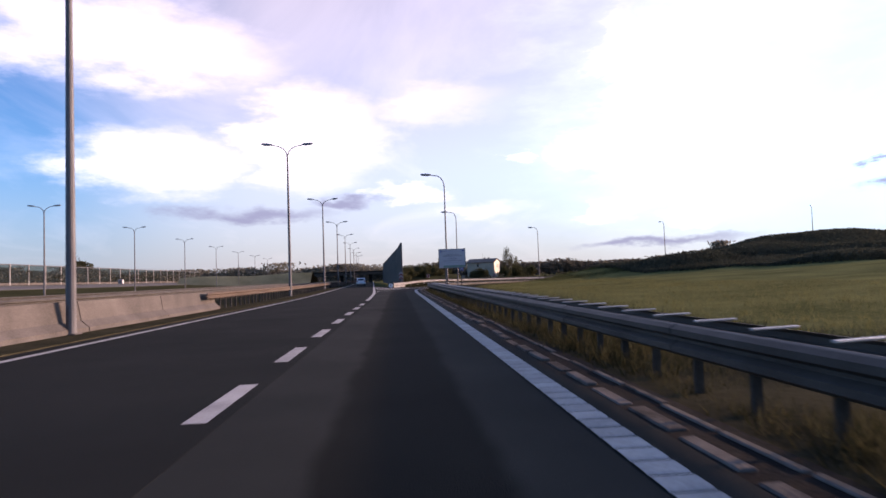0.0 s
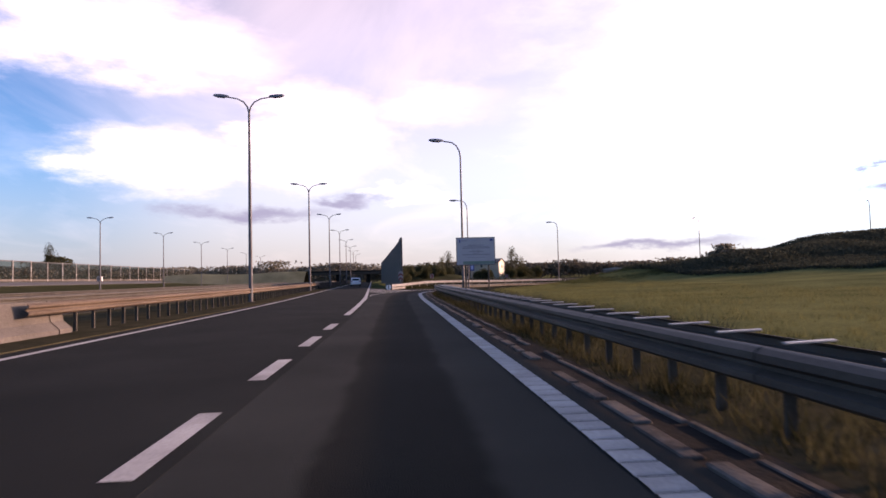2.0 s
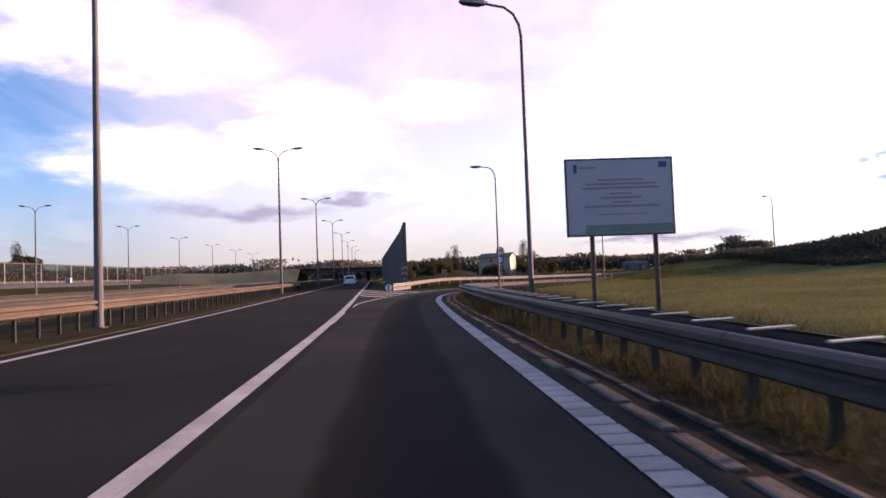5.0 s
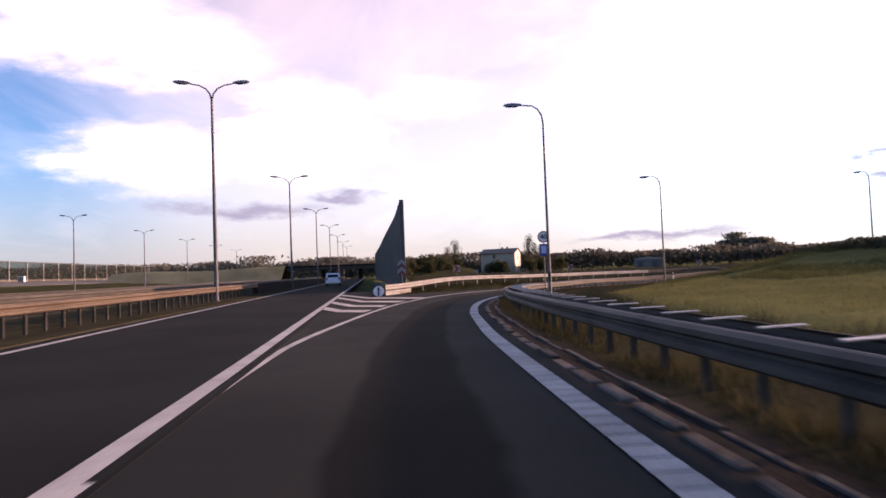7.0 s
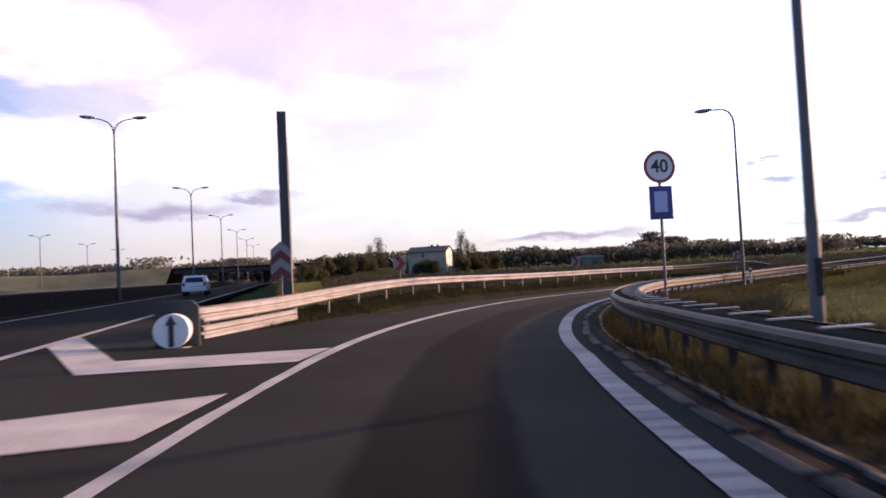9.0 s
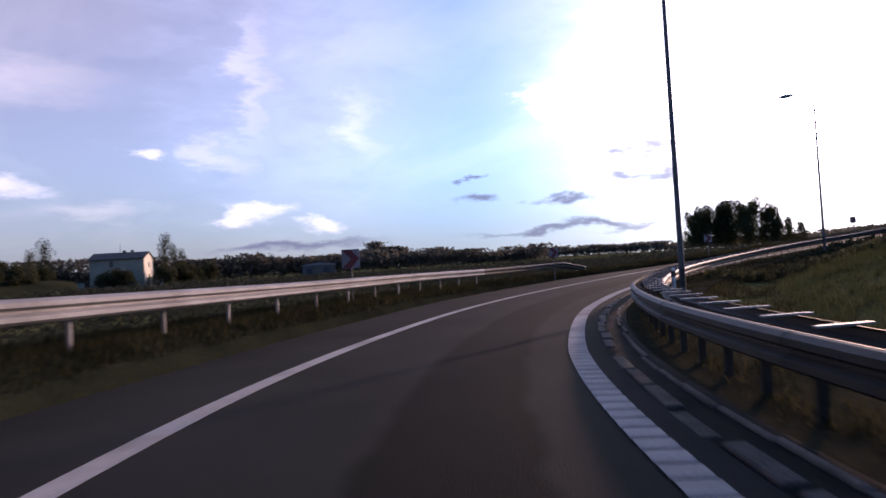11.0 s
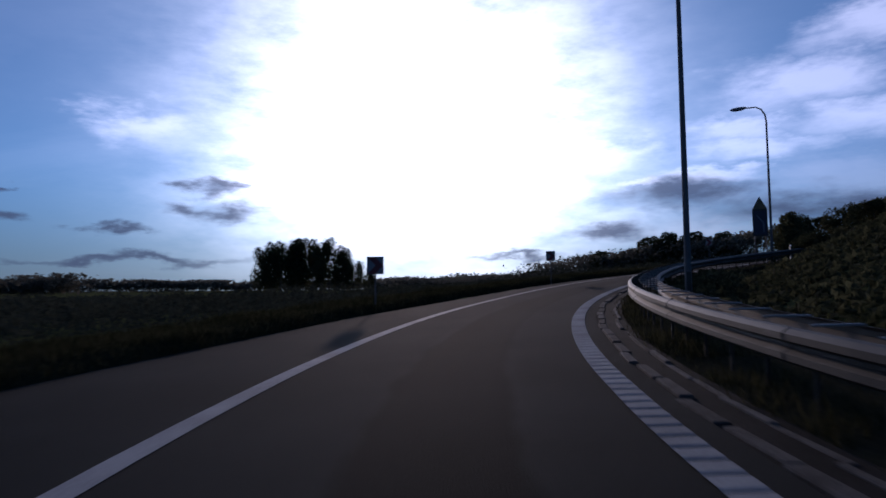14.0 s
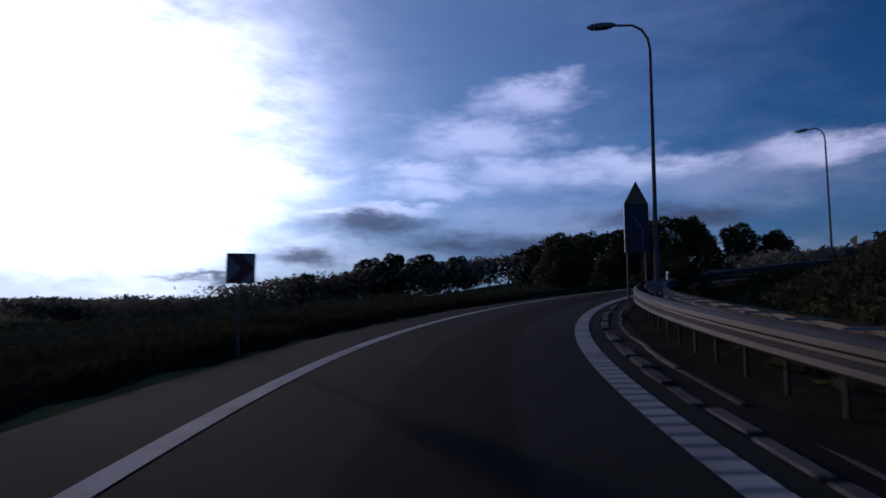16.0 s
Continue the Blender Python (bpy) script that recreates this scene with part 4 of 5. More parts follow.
# ---- lamps ----
def lamp_head(parent, at):
    bm = bmesh.new()
    vs = []
    for x, w, z0, z1 in ((0.0, 0.05, 0.02, 0.09), (0.16, 0.11, -0.02, 0.12), (0.5, 0.155, -0.05, 0.13), (0.82, 0.13, -0.04, 0.10), (0.95, 0.05, 0.0, 0.05)):
        vs.append([bm.verts.new((x, -w, z0)), bm.verts.new((x, w, z0)), bm.verts.new((x, w * 0.6, z1)), bm.verts.new((x, -w * 0.6, z1))])
    for a, b in zip(vs, vs[1:]):
        for k in range(4):
            bm.faces.new((a[k], a[(k + 1) % 4], b[(k + 1) % 4], b[k]))
    bm.faces.new(vs[0])
    bm.faces.new(vs[-1])
    h = part("lamp_head", bm, LAMPHEAD, parent, at=at)
    part("lens", boxed(0.25, 0.72, -0.09, 0.09, -0.075, -0.045, 0.01), GLASS, h, "dark lamp glass")
    return h


def double_lamp():
    """A tall median mast with two curved arms; its arms lie along x."""
    ob = thing("double_street_lamp", pose(0, 0, 0), "tall grey twin-arm street lamp mast", "street lamp", "motorway lamps")
    bm = bmesh.new()
    tube(bm, [(0, 0, -0.3), (0, 0, 2.0), (0, 0, 11.7)], [0.13, 0.12, 0.07], 12)
    part("mast", bm, POLE, ob)
    part("foot", boxed(-0.2, 0.2, -0.2, 0.2, -0.3, 0.06, 0.02), CONCRETE, ob)
    for sgn in (-1, 1):
        bm = bmesh.new()
        pts = [(0, 0, 11.6), (sgn * 0.10, 0, 12.0), (sgn * 0.32, 0, 12.3), (sgn * 0.7, 0, 12.5), (sgn * 1.3, 0, 12.62)]
        tube(bm, pts, [0.055, 0.05, 0.045, 0.04, 0.04], 8)
        part("arm", bm, POLE, ob)
        lamp_head(ob, pose(sgn * 1.2, 0, 12.6, 0, -6 * 1, 0 if sgn > 0 else 180))
    return ob


def single_lamp():
    """A ramp lamp whose arm reaches out along -x."""
    ob = thing("street_lamp", pose(0, 0, 0), "grey single-arm street lamp behind the guardrail", "street lamp", "ramp lamps")
    bm = bmesh.new()
    tube(bm, [(0, 0, -0.5), (0, 0, 1.6), (0, 0, 1.65), (0, 0, 8.9), (-0.06, 0, 9.3), (-0.25, 0, 9.65), (-0.55, 0, 9.85), (-1.2, 0, 9.93)], [0.088, 0.082, 0.078, 0.052, 0.048, 0.043, 0.04, 0.04], 12)
    part("mast", bm, POLE, ob)
    part("access_door", boxed(-0.05, 0.05, -0.108, -0.09, 0.5, 1.0, 0.005), ZINC_DULL, ob)
    lamp_head(ob, pose(-1.1, 0, 9.9, 0, -3, 180))
    return ob


dl = double_lamp()
yy = [17.0, 52.0, 87.5, 122.2, 157, 192, 227, 262, 297]
for k, y in enumerate(yy):
    p = main_at(y, -6.82)
    m = Matrix.Translation((p.x, p.y, 0.0)) @ Matrix.Rotation(0.042 if y > 60 else 0.015, 4, "Z")
    if k == 0:
        dl.matrix_basis = m
    else:
        copy_thing(dl, m)
for x, y in ((-45.4, 52.0), (-47.7, 87.0), (-50.1, 121.5), (-52.4, 156.0), (-54.8, 190.5), (-57.0, 225), (-59.2, 260), (-61.4, 295)):
    copy_thing(dl, pose(x, y, 0.0, 0, 0, 3))
sl = single_lamp()
first = True
for x, y, a in ((4.1, 52.6, 8), (7.9, 82.9, -12), (24.2, 105.5, -50), (49.6, 111.8, -88), (73.1, 103.9, -122), (88.9, 80.2, -165)):
    z = ground_z(x, y)
    m = pose(x, y, max(z, 0.0) if y < 90 and x < 80 else (1.75 if 70 < x < 80 else z), 0, 0, a)
    if first:
        sl.matrix_basis, first = m, False
    else:
        copy_thing(sl, m)
for x, y, a in ((47, 20, 30), (62, 66, 0), (120, 30, 10)):
    copy_thing(sl, pose(x, y, ground_z(x, y), 0, 0, a))

# ---- information board ----
bb = thing("information_board", pose(3.77, 43.4, ground_z(3.77, 43.4), 0, 0, -2), "pale information board with illegible print on two posts", "billboard")
part("panel", boxed(-0.93, 0.93, 0.0, 0.05, 1.95, 3.26, 0.012), BOARD, bb)
for x0, x1, z0, z1 in ((-0.95, 0.95, 3.26, 3.285), (-0.95, 0.95, 1.925, 1.95), (-0.95, -0.93, 1.95, 3.26), (0.93, 0.95, 1.95, 3.26)):
    part("edge_trim", boxed(x0, x1, -0.004, 0.054, z0, z1), WALL_FRAME, bb)
part("green_band", boxed(-0.62, 0.915, -0.006, 0.0, 1.975, 2.12), GREEN_BAND, bb, "dull green band along the foot of the board")
for z, w, h in ((2.90, 0.40, 0.035), (2.83, 0.62, 0.035), (2.76, 0.68, 0.04), (2.66, 0.20, 0.03), (2.59, 0.36, 0.035), (2.51, 0.16, 0.03), (2.44, 0.66, 0.04), (2.30, 0.45, 0.02)):
    part("print_bar", boxed(-w + 0.02, w + 0.02, -0.004, 0.0, z - h / 2, z + h / 2), GREY_TEXT, bb)
part("emblem", boxed(0.70, 0.84, -0.005, 0.0, 3.10, 3.20), BLUE, bb, "small blue emblem")
part("emblem", boxed(-0.80, -0.74, -0.005, 0.0, 3.03, 3.18), BLUE, bb, "small blue emblem")
part("emblem_print", boxed(-0.70, -0.42, -0.004, 0.0, 3.10, 3.14), GREY_TEXT, bb)
for x in (-0.5, 0.62):
    part("leg", boxed(x - 0.035, x + 0.035, 0.05, 0.12, -0.6, 3.2, 0.006), ZINC, bb)

# ---- speed limit sign ----
sg = thing("speed_limit_sign", pose(8.95, 88.2, 0.10, 0, 0, -6), "round speed limit sign of 40 above a blue plate", "road sign")
sign_post(sg, 3.3, 0.032, low=-1.0)
part("disc", disc(bmesh.new(), 0.36, -0.002, 0.02, 3.03), WHITE, sg)
bm = bmesh.new()
ro, ri = [], []
for k in range(32):
    q = 2 * math.pi * k / 32
    ro.append(bm.verts.new((0.365 * math.cos(q), -0.006, 3.03 + 0.365 * math.sin(q))))
    ri.append(bm.verts.new((0.295 * math.cos(q), -0.006, 3.03 + 0.295 * math.sin(q))))
for k in range(32):
    bm.faces.new((ro[k], ro[(k + 1) % 32], ri[(k + 1) % 32], ri[k]))
part("ring", bm, RED, sg, "dark red ring")
txt = bpy.data.curves.new("numerals", "FONT")
txt.body, txt.size, txt.align_x, txt.align_y, txt.extrude, txt.offset = "40", 0.40, "CENTER", "CENTER", 0.002, 0.008
txt.materials.append(BLACK)
tx = new("numerals", txt)
tx.parent, tx.matrix_basis = sg, pose(0, -0.006, 3.03, 90, 0, 0)
part("plate", boxed(-0.27, 0.27, 0.0, 0.02, 1.86, 2.60, 0.008), BLUE, sg, "dark blue plate")
part("inset", boxed(-0.16, 0.14, -0.004, 0.0, 2.02, 2.48), LIGHT_BLUE, sg, "paler symbol on the plate")

# ---- bend marker boards on the outside of the ramp ----
def bend_board():
    ob = thing("bend_marker", pose(0, 0, 0), "square red and white bend marker board on a post", "road sign", "bend markers")
    bm = bmesh.new()
    tube(bm, [(0, 0.04, -3.2), (0, 0.04, 1.9)], [0.045, 0.045], 10)
    part("post", bm, POLE, ob)
    part("panel", boxed(-0.45, 0.45, 0.0, 0.025, 1.05, 2.0, 0.01), SHEET, ob)
    part("chevron", plate(bmesh.new(), [(-0.43, 1.07), (0.0, 1.07), (0.43, 1.52), (0.0, 1.98), (-0.43, 1.98), (0.02, 1.52)], -0.006, -0.001), RED_SHEET, ob, "red chevron")
    part("back_frame", boxed(-0.3, 0.3, 0.025, 0.05, 1.3, 1.36), SIGN_BACK, ob)
    return ob


bend = bend_board()
first = True
for x, y, a, top, k in ((4.7, 100.4, -24, 1.70, 0.60), (17.35, 112.0, -40, 1.47, 0.60), (35.0, 120.35, -62, 1.45, 0.60), (52.8, 121.1, -76, 1.98, 0.62), (66.9, 116.3, -100, 2.86, 0.56), (87.0, 105.0, -118, 4.70, 0.54)):
    m = pose(x, y, top - 2.0 * k, 0, 0, a) @ Matrix.Diagonal((k, k, k, 1))
    if first:
        bend.matrix_basis, first = m, False
    else:
        copy_thing(bend, pose(x, y, top - 2.0 * k, 0, 0, a)).scale = (k, k, k)

# ---- tall pointed board ----
ab = thing("pointed_sign", pose(73.4, 104.4, 1.78, 0, 0, -104), "tall pointed sign board with ochre tip and blue field", "road sign")
part("panel", plate(bmesh.new(), [(-0.40, 2.05), (0.40, 2.05), (0.40, 3.66), (0.0, 4.42), (-0.40, 3.66)], 0.0, 0.05), BLACK, ab, "dark panel with a pointed head")
part("tip", plate(bmesh.new(), [(-0.35, 3.66), (0.35, 3.66), (0.0, 4.33)], -0.006, -0.001), YELLOW, ab, "ochre triangular tip")
part("field", boxed(-0.32, 0.32, -0.006, -0.001, 2.15, 3.56), NAVY, ab, "dark blue field")
part("stripe", plate(bmesh.new(), [(-0.20, 3.3), (-0.12, 3.3), (0.22, 2.85), (0.22, 2.3), (0.15, 2.3), (0.15, 2.81)], -0.01, -0.007), PALE_NAVY, ab, "thin pale route line")
for x in (-0.3, 0.3):
    sign_post(ab, 3.4, 0.035, x, 0.09)

# ---- delineators ----
def delineator(x, y):
    ob = thing("delineator", pose(x, y, ground_z(x, y)), "slim white roadside delineator post", "road marker", "delineators")
    part("post", boxed(-0.06, 0.06, -0.04, 0.04, -0.1, 0.95, 0.015), WHITE, ob)
    part("band", boxed(-0.062, 0.062, -0.043, 0.043, 0.68, 0.86), BLACK, ob, "black band")


for s in (118, 175):
    p = ramp_at(s, 3.5)
    delineator(p.x, p.y)

# ---- house beyond the gore ----
house = thing("house", pose(29.0, 261.0, -0.5, 0, 0, -25), "plain grey plastered house with one gable paled for sun", "house")
gable = [(0, 0), (9.0, 0), (9.0, 7.2), (4.5, 8.6), (0, 7.2)]
bm = plate(bmesh.new(), gable, 0.0, 11.8)
bmesh.ops.transform(bm, matrix=Matrix(((0, 1, 0, 0), (1, 0, 0, 0), (0, 0, 1, 0), (0, 0, 0, 1))), verts=bm.verts[:])
part("wall", bm, PLASTER, house, "grey plaster walls")
# Sun on the gable put into colour: a paler plaster sheet over it.
bm = plate(bmesh.new(), [(0.3, 0), (8.7, 0), (8.7, 7.1), (4.5, 8.4), (0.3, 7.1)], 11.803, 11.85)
bmesh.ops.transform(bm, matrix=Matrix(((0, 1, 0, 0), (1, 0, 0, 0), (0, 0, 1, 0), (0, 0, 0, 1))), verts=bm.verts[:])
part("gable_wall", bm, PLASTER_PALE, house, "gable in paler plaster that stands for sun on it")
for sgn in (0, 1):
    bm = plate(bmesh.new(), [(-0.5, 7.02), (4.5, 8.62), (4.5, 8.84), (-0.5, 7.22)] if sgn == 0 else [(9.5, 7.02), (4.5, 8.62), (4.5, 8.84), (9.5, 7.22)], -0.35, 12.1)
    bmesh.ops.transform(bm, matrix=Matrix(((0, 1, 0, 0), (1, 0, 0, 0), (0, 0, 1, 0), (0, 0, 0, 1))), verts=bm.verts[:])
    part("roof_slope", bm, ROOF, house)
for x in (6.2, 8.0):
    part("chimney", boxed(x, x + 0.6, 4.0, 4.6, 8.2, 9.3, 0.02), ROOF, house)
wn1 = part("window", boxed(4.3, 5.1, -0.03, 0.02, 5.3, 6.7, 0.01), GLASS, house)
part("frame", boxed(4.25, 5.15, -0.05, -0.031, 5.22, 5.3), PLASTER, wn1)
for z in (2.0, 4.9):
    part("window", boxed(11.86, 11.89, 4.1, 4.9, z, z + 1.3), GLASS, house)
part("antenna", tube(bmesh.new(), [(5.6, 4.5, 8.6), (5.6, 4.5, 11.0)], [0.05, 0.04], 6), BLACK, house)
shed = thing("annex", pose(41.3, 258.5, -0.5, 0, 0, -25), "low pale annex beside the house", "house")
part("wall", boxed(0, 3.0, 0, 4, 0, 2.4), PLASTER_PALE, shed)
part("roof", boxed(-0.2, 3.2, -0.2, 4.2, 2.4, 2.55, 0.02), ROOF, shed)
barn = thing("shed", pose(93.0, 273.0, -0.3, 0, 0, -22), "long low pale grey shed among distant bushes", "shed")
part("wall", boxed(-5.0, 5.0, 0, 5.0, 0, 3.2, 0.03), PALE_ROAD, barn)
part("roof", plate(bmesh.new(), [(-5.3, 3.2), (5.3, 3.2), (5.1, 3.5), (0.0, 4.1), (-5.1, 3.5)], -0.3, 5.3), SHEET, barn, "pale sheet roof")
for x in (-3.0, 2.2):
    part("door", boxed(x - 0.9, x + 0.9, -0.05, 0.0, 0.0, 2.4, 0.01), WALL_FRAME, barn)
garden_wall = thing("garden_wall", pose(17.5, 259.0, -0.6, 0, 0, -25), "low grey garden wall beside the house", "wall")
part("wall", boxed(0, 10.5, 0, 0.3, 0, 2.0, 0.02), PLASTER, garden_wall)
part("coping", boxed(-0.05, 10.55, -0.05, 0.35, 2.0, 2.1, 0.02), CONCRETE, garden_wall)

# ---- overpass over the through road ----
over = thing("overpass", pose(-2.0, 238, 0, 0, 0, 8), "low concrete road overpass with dark underside", "bridge")
part("deck", boxed(-30, 3, 0, 9, 3.0, 3.9, 0.05), ZINC_DULL, over)
part("parapet", boxed(-30, 3, -0.15, 0.1, 3.9, 4.4, 0.02), DIRT, over)
for x in (-20, -9):
    part("pier", boxed(x, x + 1.0, 2, 7, -1.5, 3.0, 0.05), DIRT, over)
for x in (-27, -23.5, -20.5):
    part("wall_panel", boxed(x, x + 2.6, 7.2, 7.5, -0.5, 2.2), PLASTER, over)
for k, (xa, xb, ha, hb) in enumerate(((-76, -30.2, 3.9, 4.3), (3.2, 26, 4.3, 1.5))):
    n = 24
    vs, fs = [], []
    for q in range(n + 1):
        u = q / n
        x, hh = -2.0 + xa + (xb - xa) * u, ha + (hb - ha) * u + 0.25 * math.sin(9 * u)
        yy0 = 238 + 0.14 * (x + 2)
        for dy, f2 in ((-9, 0), (-1.5, 0.85), (0, 1.0), (9, 1.0), (18, 0)):
            vs.append((x, yy0 + dy, -0.6 + (hh + 0.6) * f2))
    for q in range(n):
        for e in range(4):
            a = q * 5 + e
            fs.append((a, a + 5, a + 6, a + 1))
    # Sunlit grass copy on the left bank, darkened copy on the right.
    tagged(new("embankment", mesh_of("embankment", vs, fs, GRASS_LIT if k == 0 else GRASS_DARK, smooth=True)), "grassy embankment carrying the overpass road", "embankment", kind="structure")

# ---- far screen along the opposite carriageway ----
bank_y = list(np.arange(70.0, 322.0, 6.0))
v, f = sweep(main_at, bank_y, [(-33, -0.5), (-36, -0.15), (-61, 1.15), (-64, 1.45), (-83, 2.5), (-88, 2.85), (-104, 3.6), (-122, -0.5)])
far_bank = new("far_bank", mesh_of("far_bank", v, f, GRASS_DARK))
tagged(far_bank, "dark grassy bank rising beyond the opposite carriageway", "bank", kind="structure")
far_lane = new("service_road", ribbon("service_road", lambda y, lat=0.0, up=0.0: main_at(y, lat, up + 1.45 + 1.05 * (-64 - lat) / 19), bank_y, -82.5, -64.5, 0.05, PALE_ROAD, 2, under=0.25))
tagged(far_lane, "pale road surface in front of the noise screen", "road", kind="structure")
screen = thing("noise_screen", pose(0, 0, 0), "long clear noise screen between pale posts with shrubs behind", "noise wall")
panel = part("panel", boxed(0.0, 0.05, 0.14, 7.86, 0.45, 4.7), SCREEN_PANE, screen).data
bpy.data.objects.remove(screen.children[-1])
kick = part("kickboard", boxed(-0.06, 0.1, 0.14, 7.86, -0.4, 0.45, 0.01), CONCRETE, screen).data
bpy.data.objects.remove(screen.children[-1])
cap = part("top_rail", boxed(-0.05, 0.1, 0.14, 7.86, 4.7, 4.95, 0.01), WALL_FRAME, screen).data
bpy.data.objects.remove(screen.children[-1])
upright = part("post", boxed(-0.14, 0.18, -0.14, 0.14, -0.6, 5.0, 0.02), ZINC_LIT, screen).data
bpy.data.objects.remove(screen.children[-1])
for k in range(27):
    at = Matrix.Translation(main_at(100 + 8.0 * k, -85.0, 2.75)) @ Matrix.Rotation(radians(2.4), 4, "Z")
    for name, data in (("post", upright), ("panel", panel), ("kickboard", kick), ("top_rail", cap)):
        part(name, data, None, screen, at=at)
p = main_at(209, -80.5, 2.4)
cabinet = thing("roadside_cabinet", Matrix.Translation(p), "small white roadside cabinet below the noise screen", "cabinet")
part("plinth", boxed(-0.75, 0.75, -0.4, 0.4, -0.4, 0.12, 0.02), CONCRETE, cabinet)
part("body", boxed(-0.7, 0.7, -0.36, 0.36, 0.12, 1.35, 0.03), WHITE, cabinet)
part("roof", boxed(-0.78, 0.78, -0.43, 0.43, 1.35, 1.45, 0.02), WHITE, cabinet)
part("door", boxed(-0.6, 0.6, -0.375, -0.361, 0.2, 1.28, 0.005), SHEET, cabinet)


# ---- trees ----
def leaf_quads(rng, n, centre, radius, size):
    """n small bent leaf clumps inside an uneven ball: verts and faces."""
    verts, faces = [], []
    for _ in range(n):
        d = rng.normal(size=3)
        d /= np.linalg.norm(d)
        r = rng.uniform(0.45, 1.0) ** 0.6
        c = np.array(centre) + d * r * np.array(radius)
        u = rng.normal(size=3)
        u /= np.linalg.norm(u)
        w = np.cross(u, rng.normal(size=3))
        w /= np.linalg.norm(w)
        s = size * rng.uniform(0.6, 1.4)
        k = len(verts)
        h = np.cross(u, w) * s * 0.25
        verts += [c - u * s - w * s * 0.5, c + h, c + u * s * 0.9 + w * s * 0.2, c + w * s]
        faces += [(k, k + 1, k + 3), (k + 1, k + 2, k + 3)]
    return verts, faces


def make_tree(seed, h, width, name="tree", label="leafy tree dark against the evening light", tall=False, density=1.0):
    rng = np.random.default_rng(seed)
    ob = thing(name, pose(0, 0, 0), label, "tree", "trees")
    bm = bmesh.new()
    tube(bm, [(0, 0, -0.4), (0.02 * h * 0.2, 0, h * 0.3), (0.0, 0.01 * h, h * 0.9)], [0.022 * h, 0.016 * h, 0.004 * h], 8)
    part("trunk", bm, BARK, ob)
    verts, faces = [], []
    clumps = 34 if tall else 20
    for k in range(clumps):
        z = h * ((0.24 if tall else 0.2) + (0.72 if tall else 0.72) * (k + rng.uniform(0, 1)) / clumps)
        q = rng.uniform(0, 2 * math.pi)
        spread = width * (0.42 if tall else 0.5) * rng.uniform(0.3, 1.0) * math.sin(math.pi * min(max((z / h) * 0.85 + 0.1, 0), 1)) ** 0.7
        c = (spread * math.cos(q), spread * math.sin(q), z)
        if k % 3 == 0:
            bm = bmesh.new()
            tube(bm, [(0, 0, max(z - 0.2 * h, 0.12 * h)), (c[0] * 0.5, c[1] * 0.5, z - 0.06 * h), c], [0.007 * h, 0.005 * h, 0.002 * h], 5)
            part("limb", bm, BARK, ob)
        rad = width * (rng.uniform(0.15, 0.25) if tall else rng.uniform(0.14, 0.24))
        v2, f2 = leaf_quads(rng, int(110 * density), c, (rad, rad, rad * (0.95 if not tall else 1.7)), (0.026 if tall else 0.030) * width)
        n0 = len(verts)
        verts += v2
        faces += [tuple(i + n0 for i in q2) for q2 in f2]
    part("crown", mesh_of("crown", verts, faces, LEAF), None, ob)
    return ob


plum = make_tree(3, 15, 7.2, tall=True, density=2.6)
oak = make_tree(5, 9, 8, density=2.6)
bush = make_tree(8, 4.5, 5.5, density=2.4, name="bush", label="dense rounded dark green bush")
spruce = make_tree(11, 11, 4, tall=True, label="slender dark green conifer tree")
rng = np.random.default_rng(21)


def plant(src, x, y, k, used=[]):
    z = ground_z(x, y) - 0.1
    m = pose(x, y, z, 0, 0, float(rng.uniform(0, 360))) 
    if src.name not in used:
        used.append(src.name)
        src.matrix_basis = m @ Matrix.Diagonal((k, k, k, 1))
        return src
    c = copy_thing(src, m)
    c.scale = (k, k, k * float(rng.uniform(0.92, 1.08)))
    return c


# the group of tall trees on the rise
for dx, dy, k in ((-12, 8, 0.95), (-9, 3, 1.05), (-5, 0, 1.12), (-2, -4, 1.15), (1, -8, 1.1), (3, -12, 1.08), (-7, 7, 1.0), (-1, 2, 1.1), (-10, 6, 1.0), (-3, -1, 1.08), (0, -6, 1.1), (4, -10, 0.95), (5, -13, 0.74), (6, -16, 0.68), (7.5, -19, 0.60)):
    plant(plum, 186 + dx * 0.86, 190 + dy * 0.86, k * 0.82)
# by the house and along the far verge
for x, y, k in ((46.5, 265, 1.2), (49.0, 266, 1.0), (51.5, 268, 0.85), (20.0, 258, 1.1), (17.5, 262, 0.95), (15.0, 256, 0.6), (9.0, 250, 0.6)):
    plant(spruce, x, y, k)
plant(spruce, -115.5, 228, 1.38)
for x, y, k in ((33.5, 252, 0.95), (35.0, 251, 0.8), (30.5, 253, 0.75), (14, 240, 1.2), (8, 236, 1.3), (11, 244, 1.4), (3, 232, 1.2), (-1, 226, 1.0), (18, 244, 1.1), (44, 255, 1.0), (50, 258, 1.2), (56, 262, 1.1)):
    plant(bush, x, y, k)
# bushes round the pointed sign and along the hill
for x, y, k in ((96, 96, 0.75), (100, 90.5, 0.75), (75.6, 101.2, 0.45), (79, 99.6, 0.5), (110, 92, 1.1), (112, 86, 1.2)):
    plant(bush, x, y, k * 0.74)
for x, y, k in ((100, 88, 0.55), (104, 84, 0.6), (107, 80, 0.62), (98, 96, 0.5), (112, 74, 0.6), (118, 98, 0.46), (120, 101, 0.52), (123, 104, 0.56), (127, 106, 0.58), (131, 110, 0.50), (134, 113, 0.54)):
    plant(oak, x, y, k)
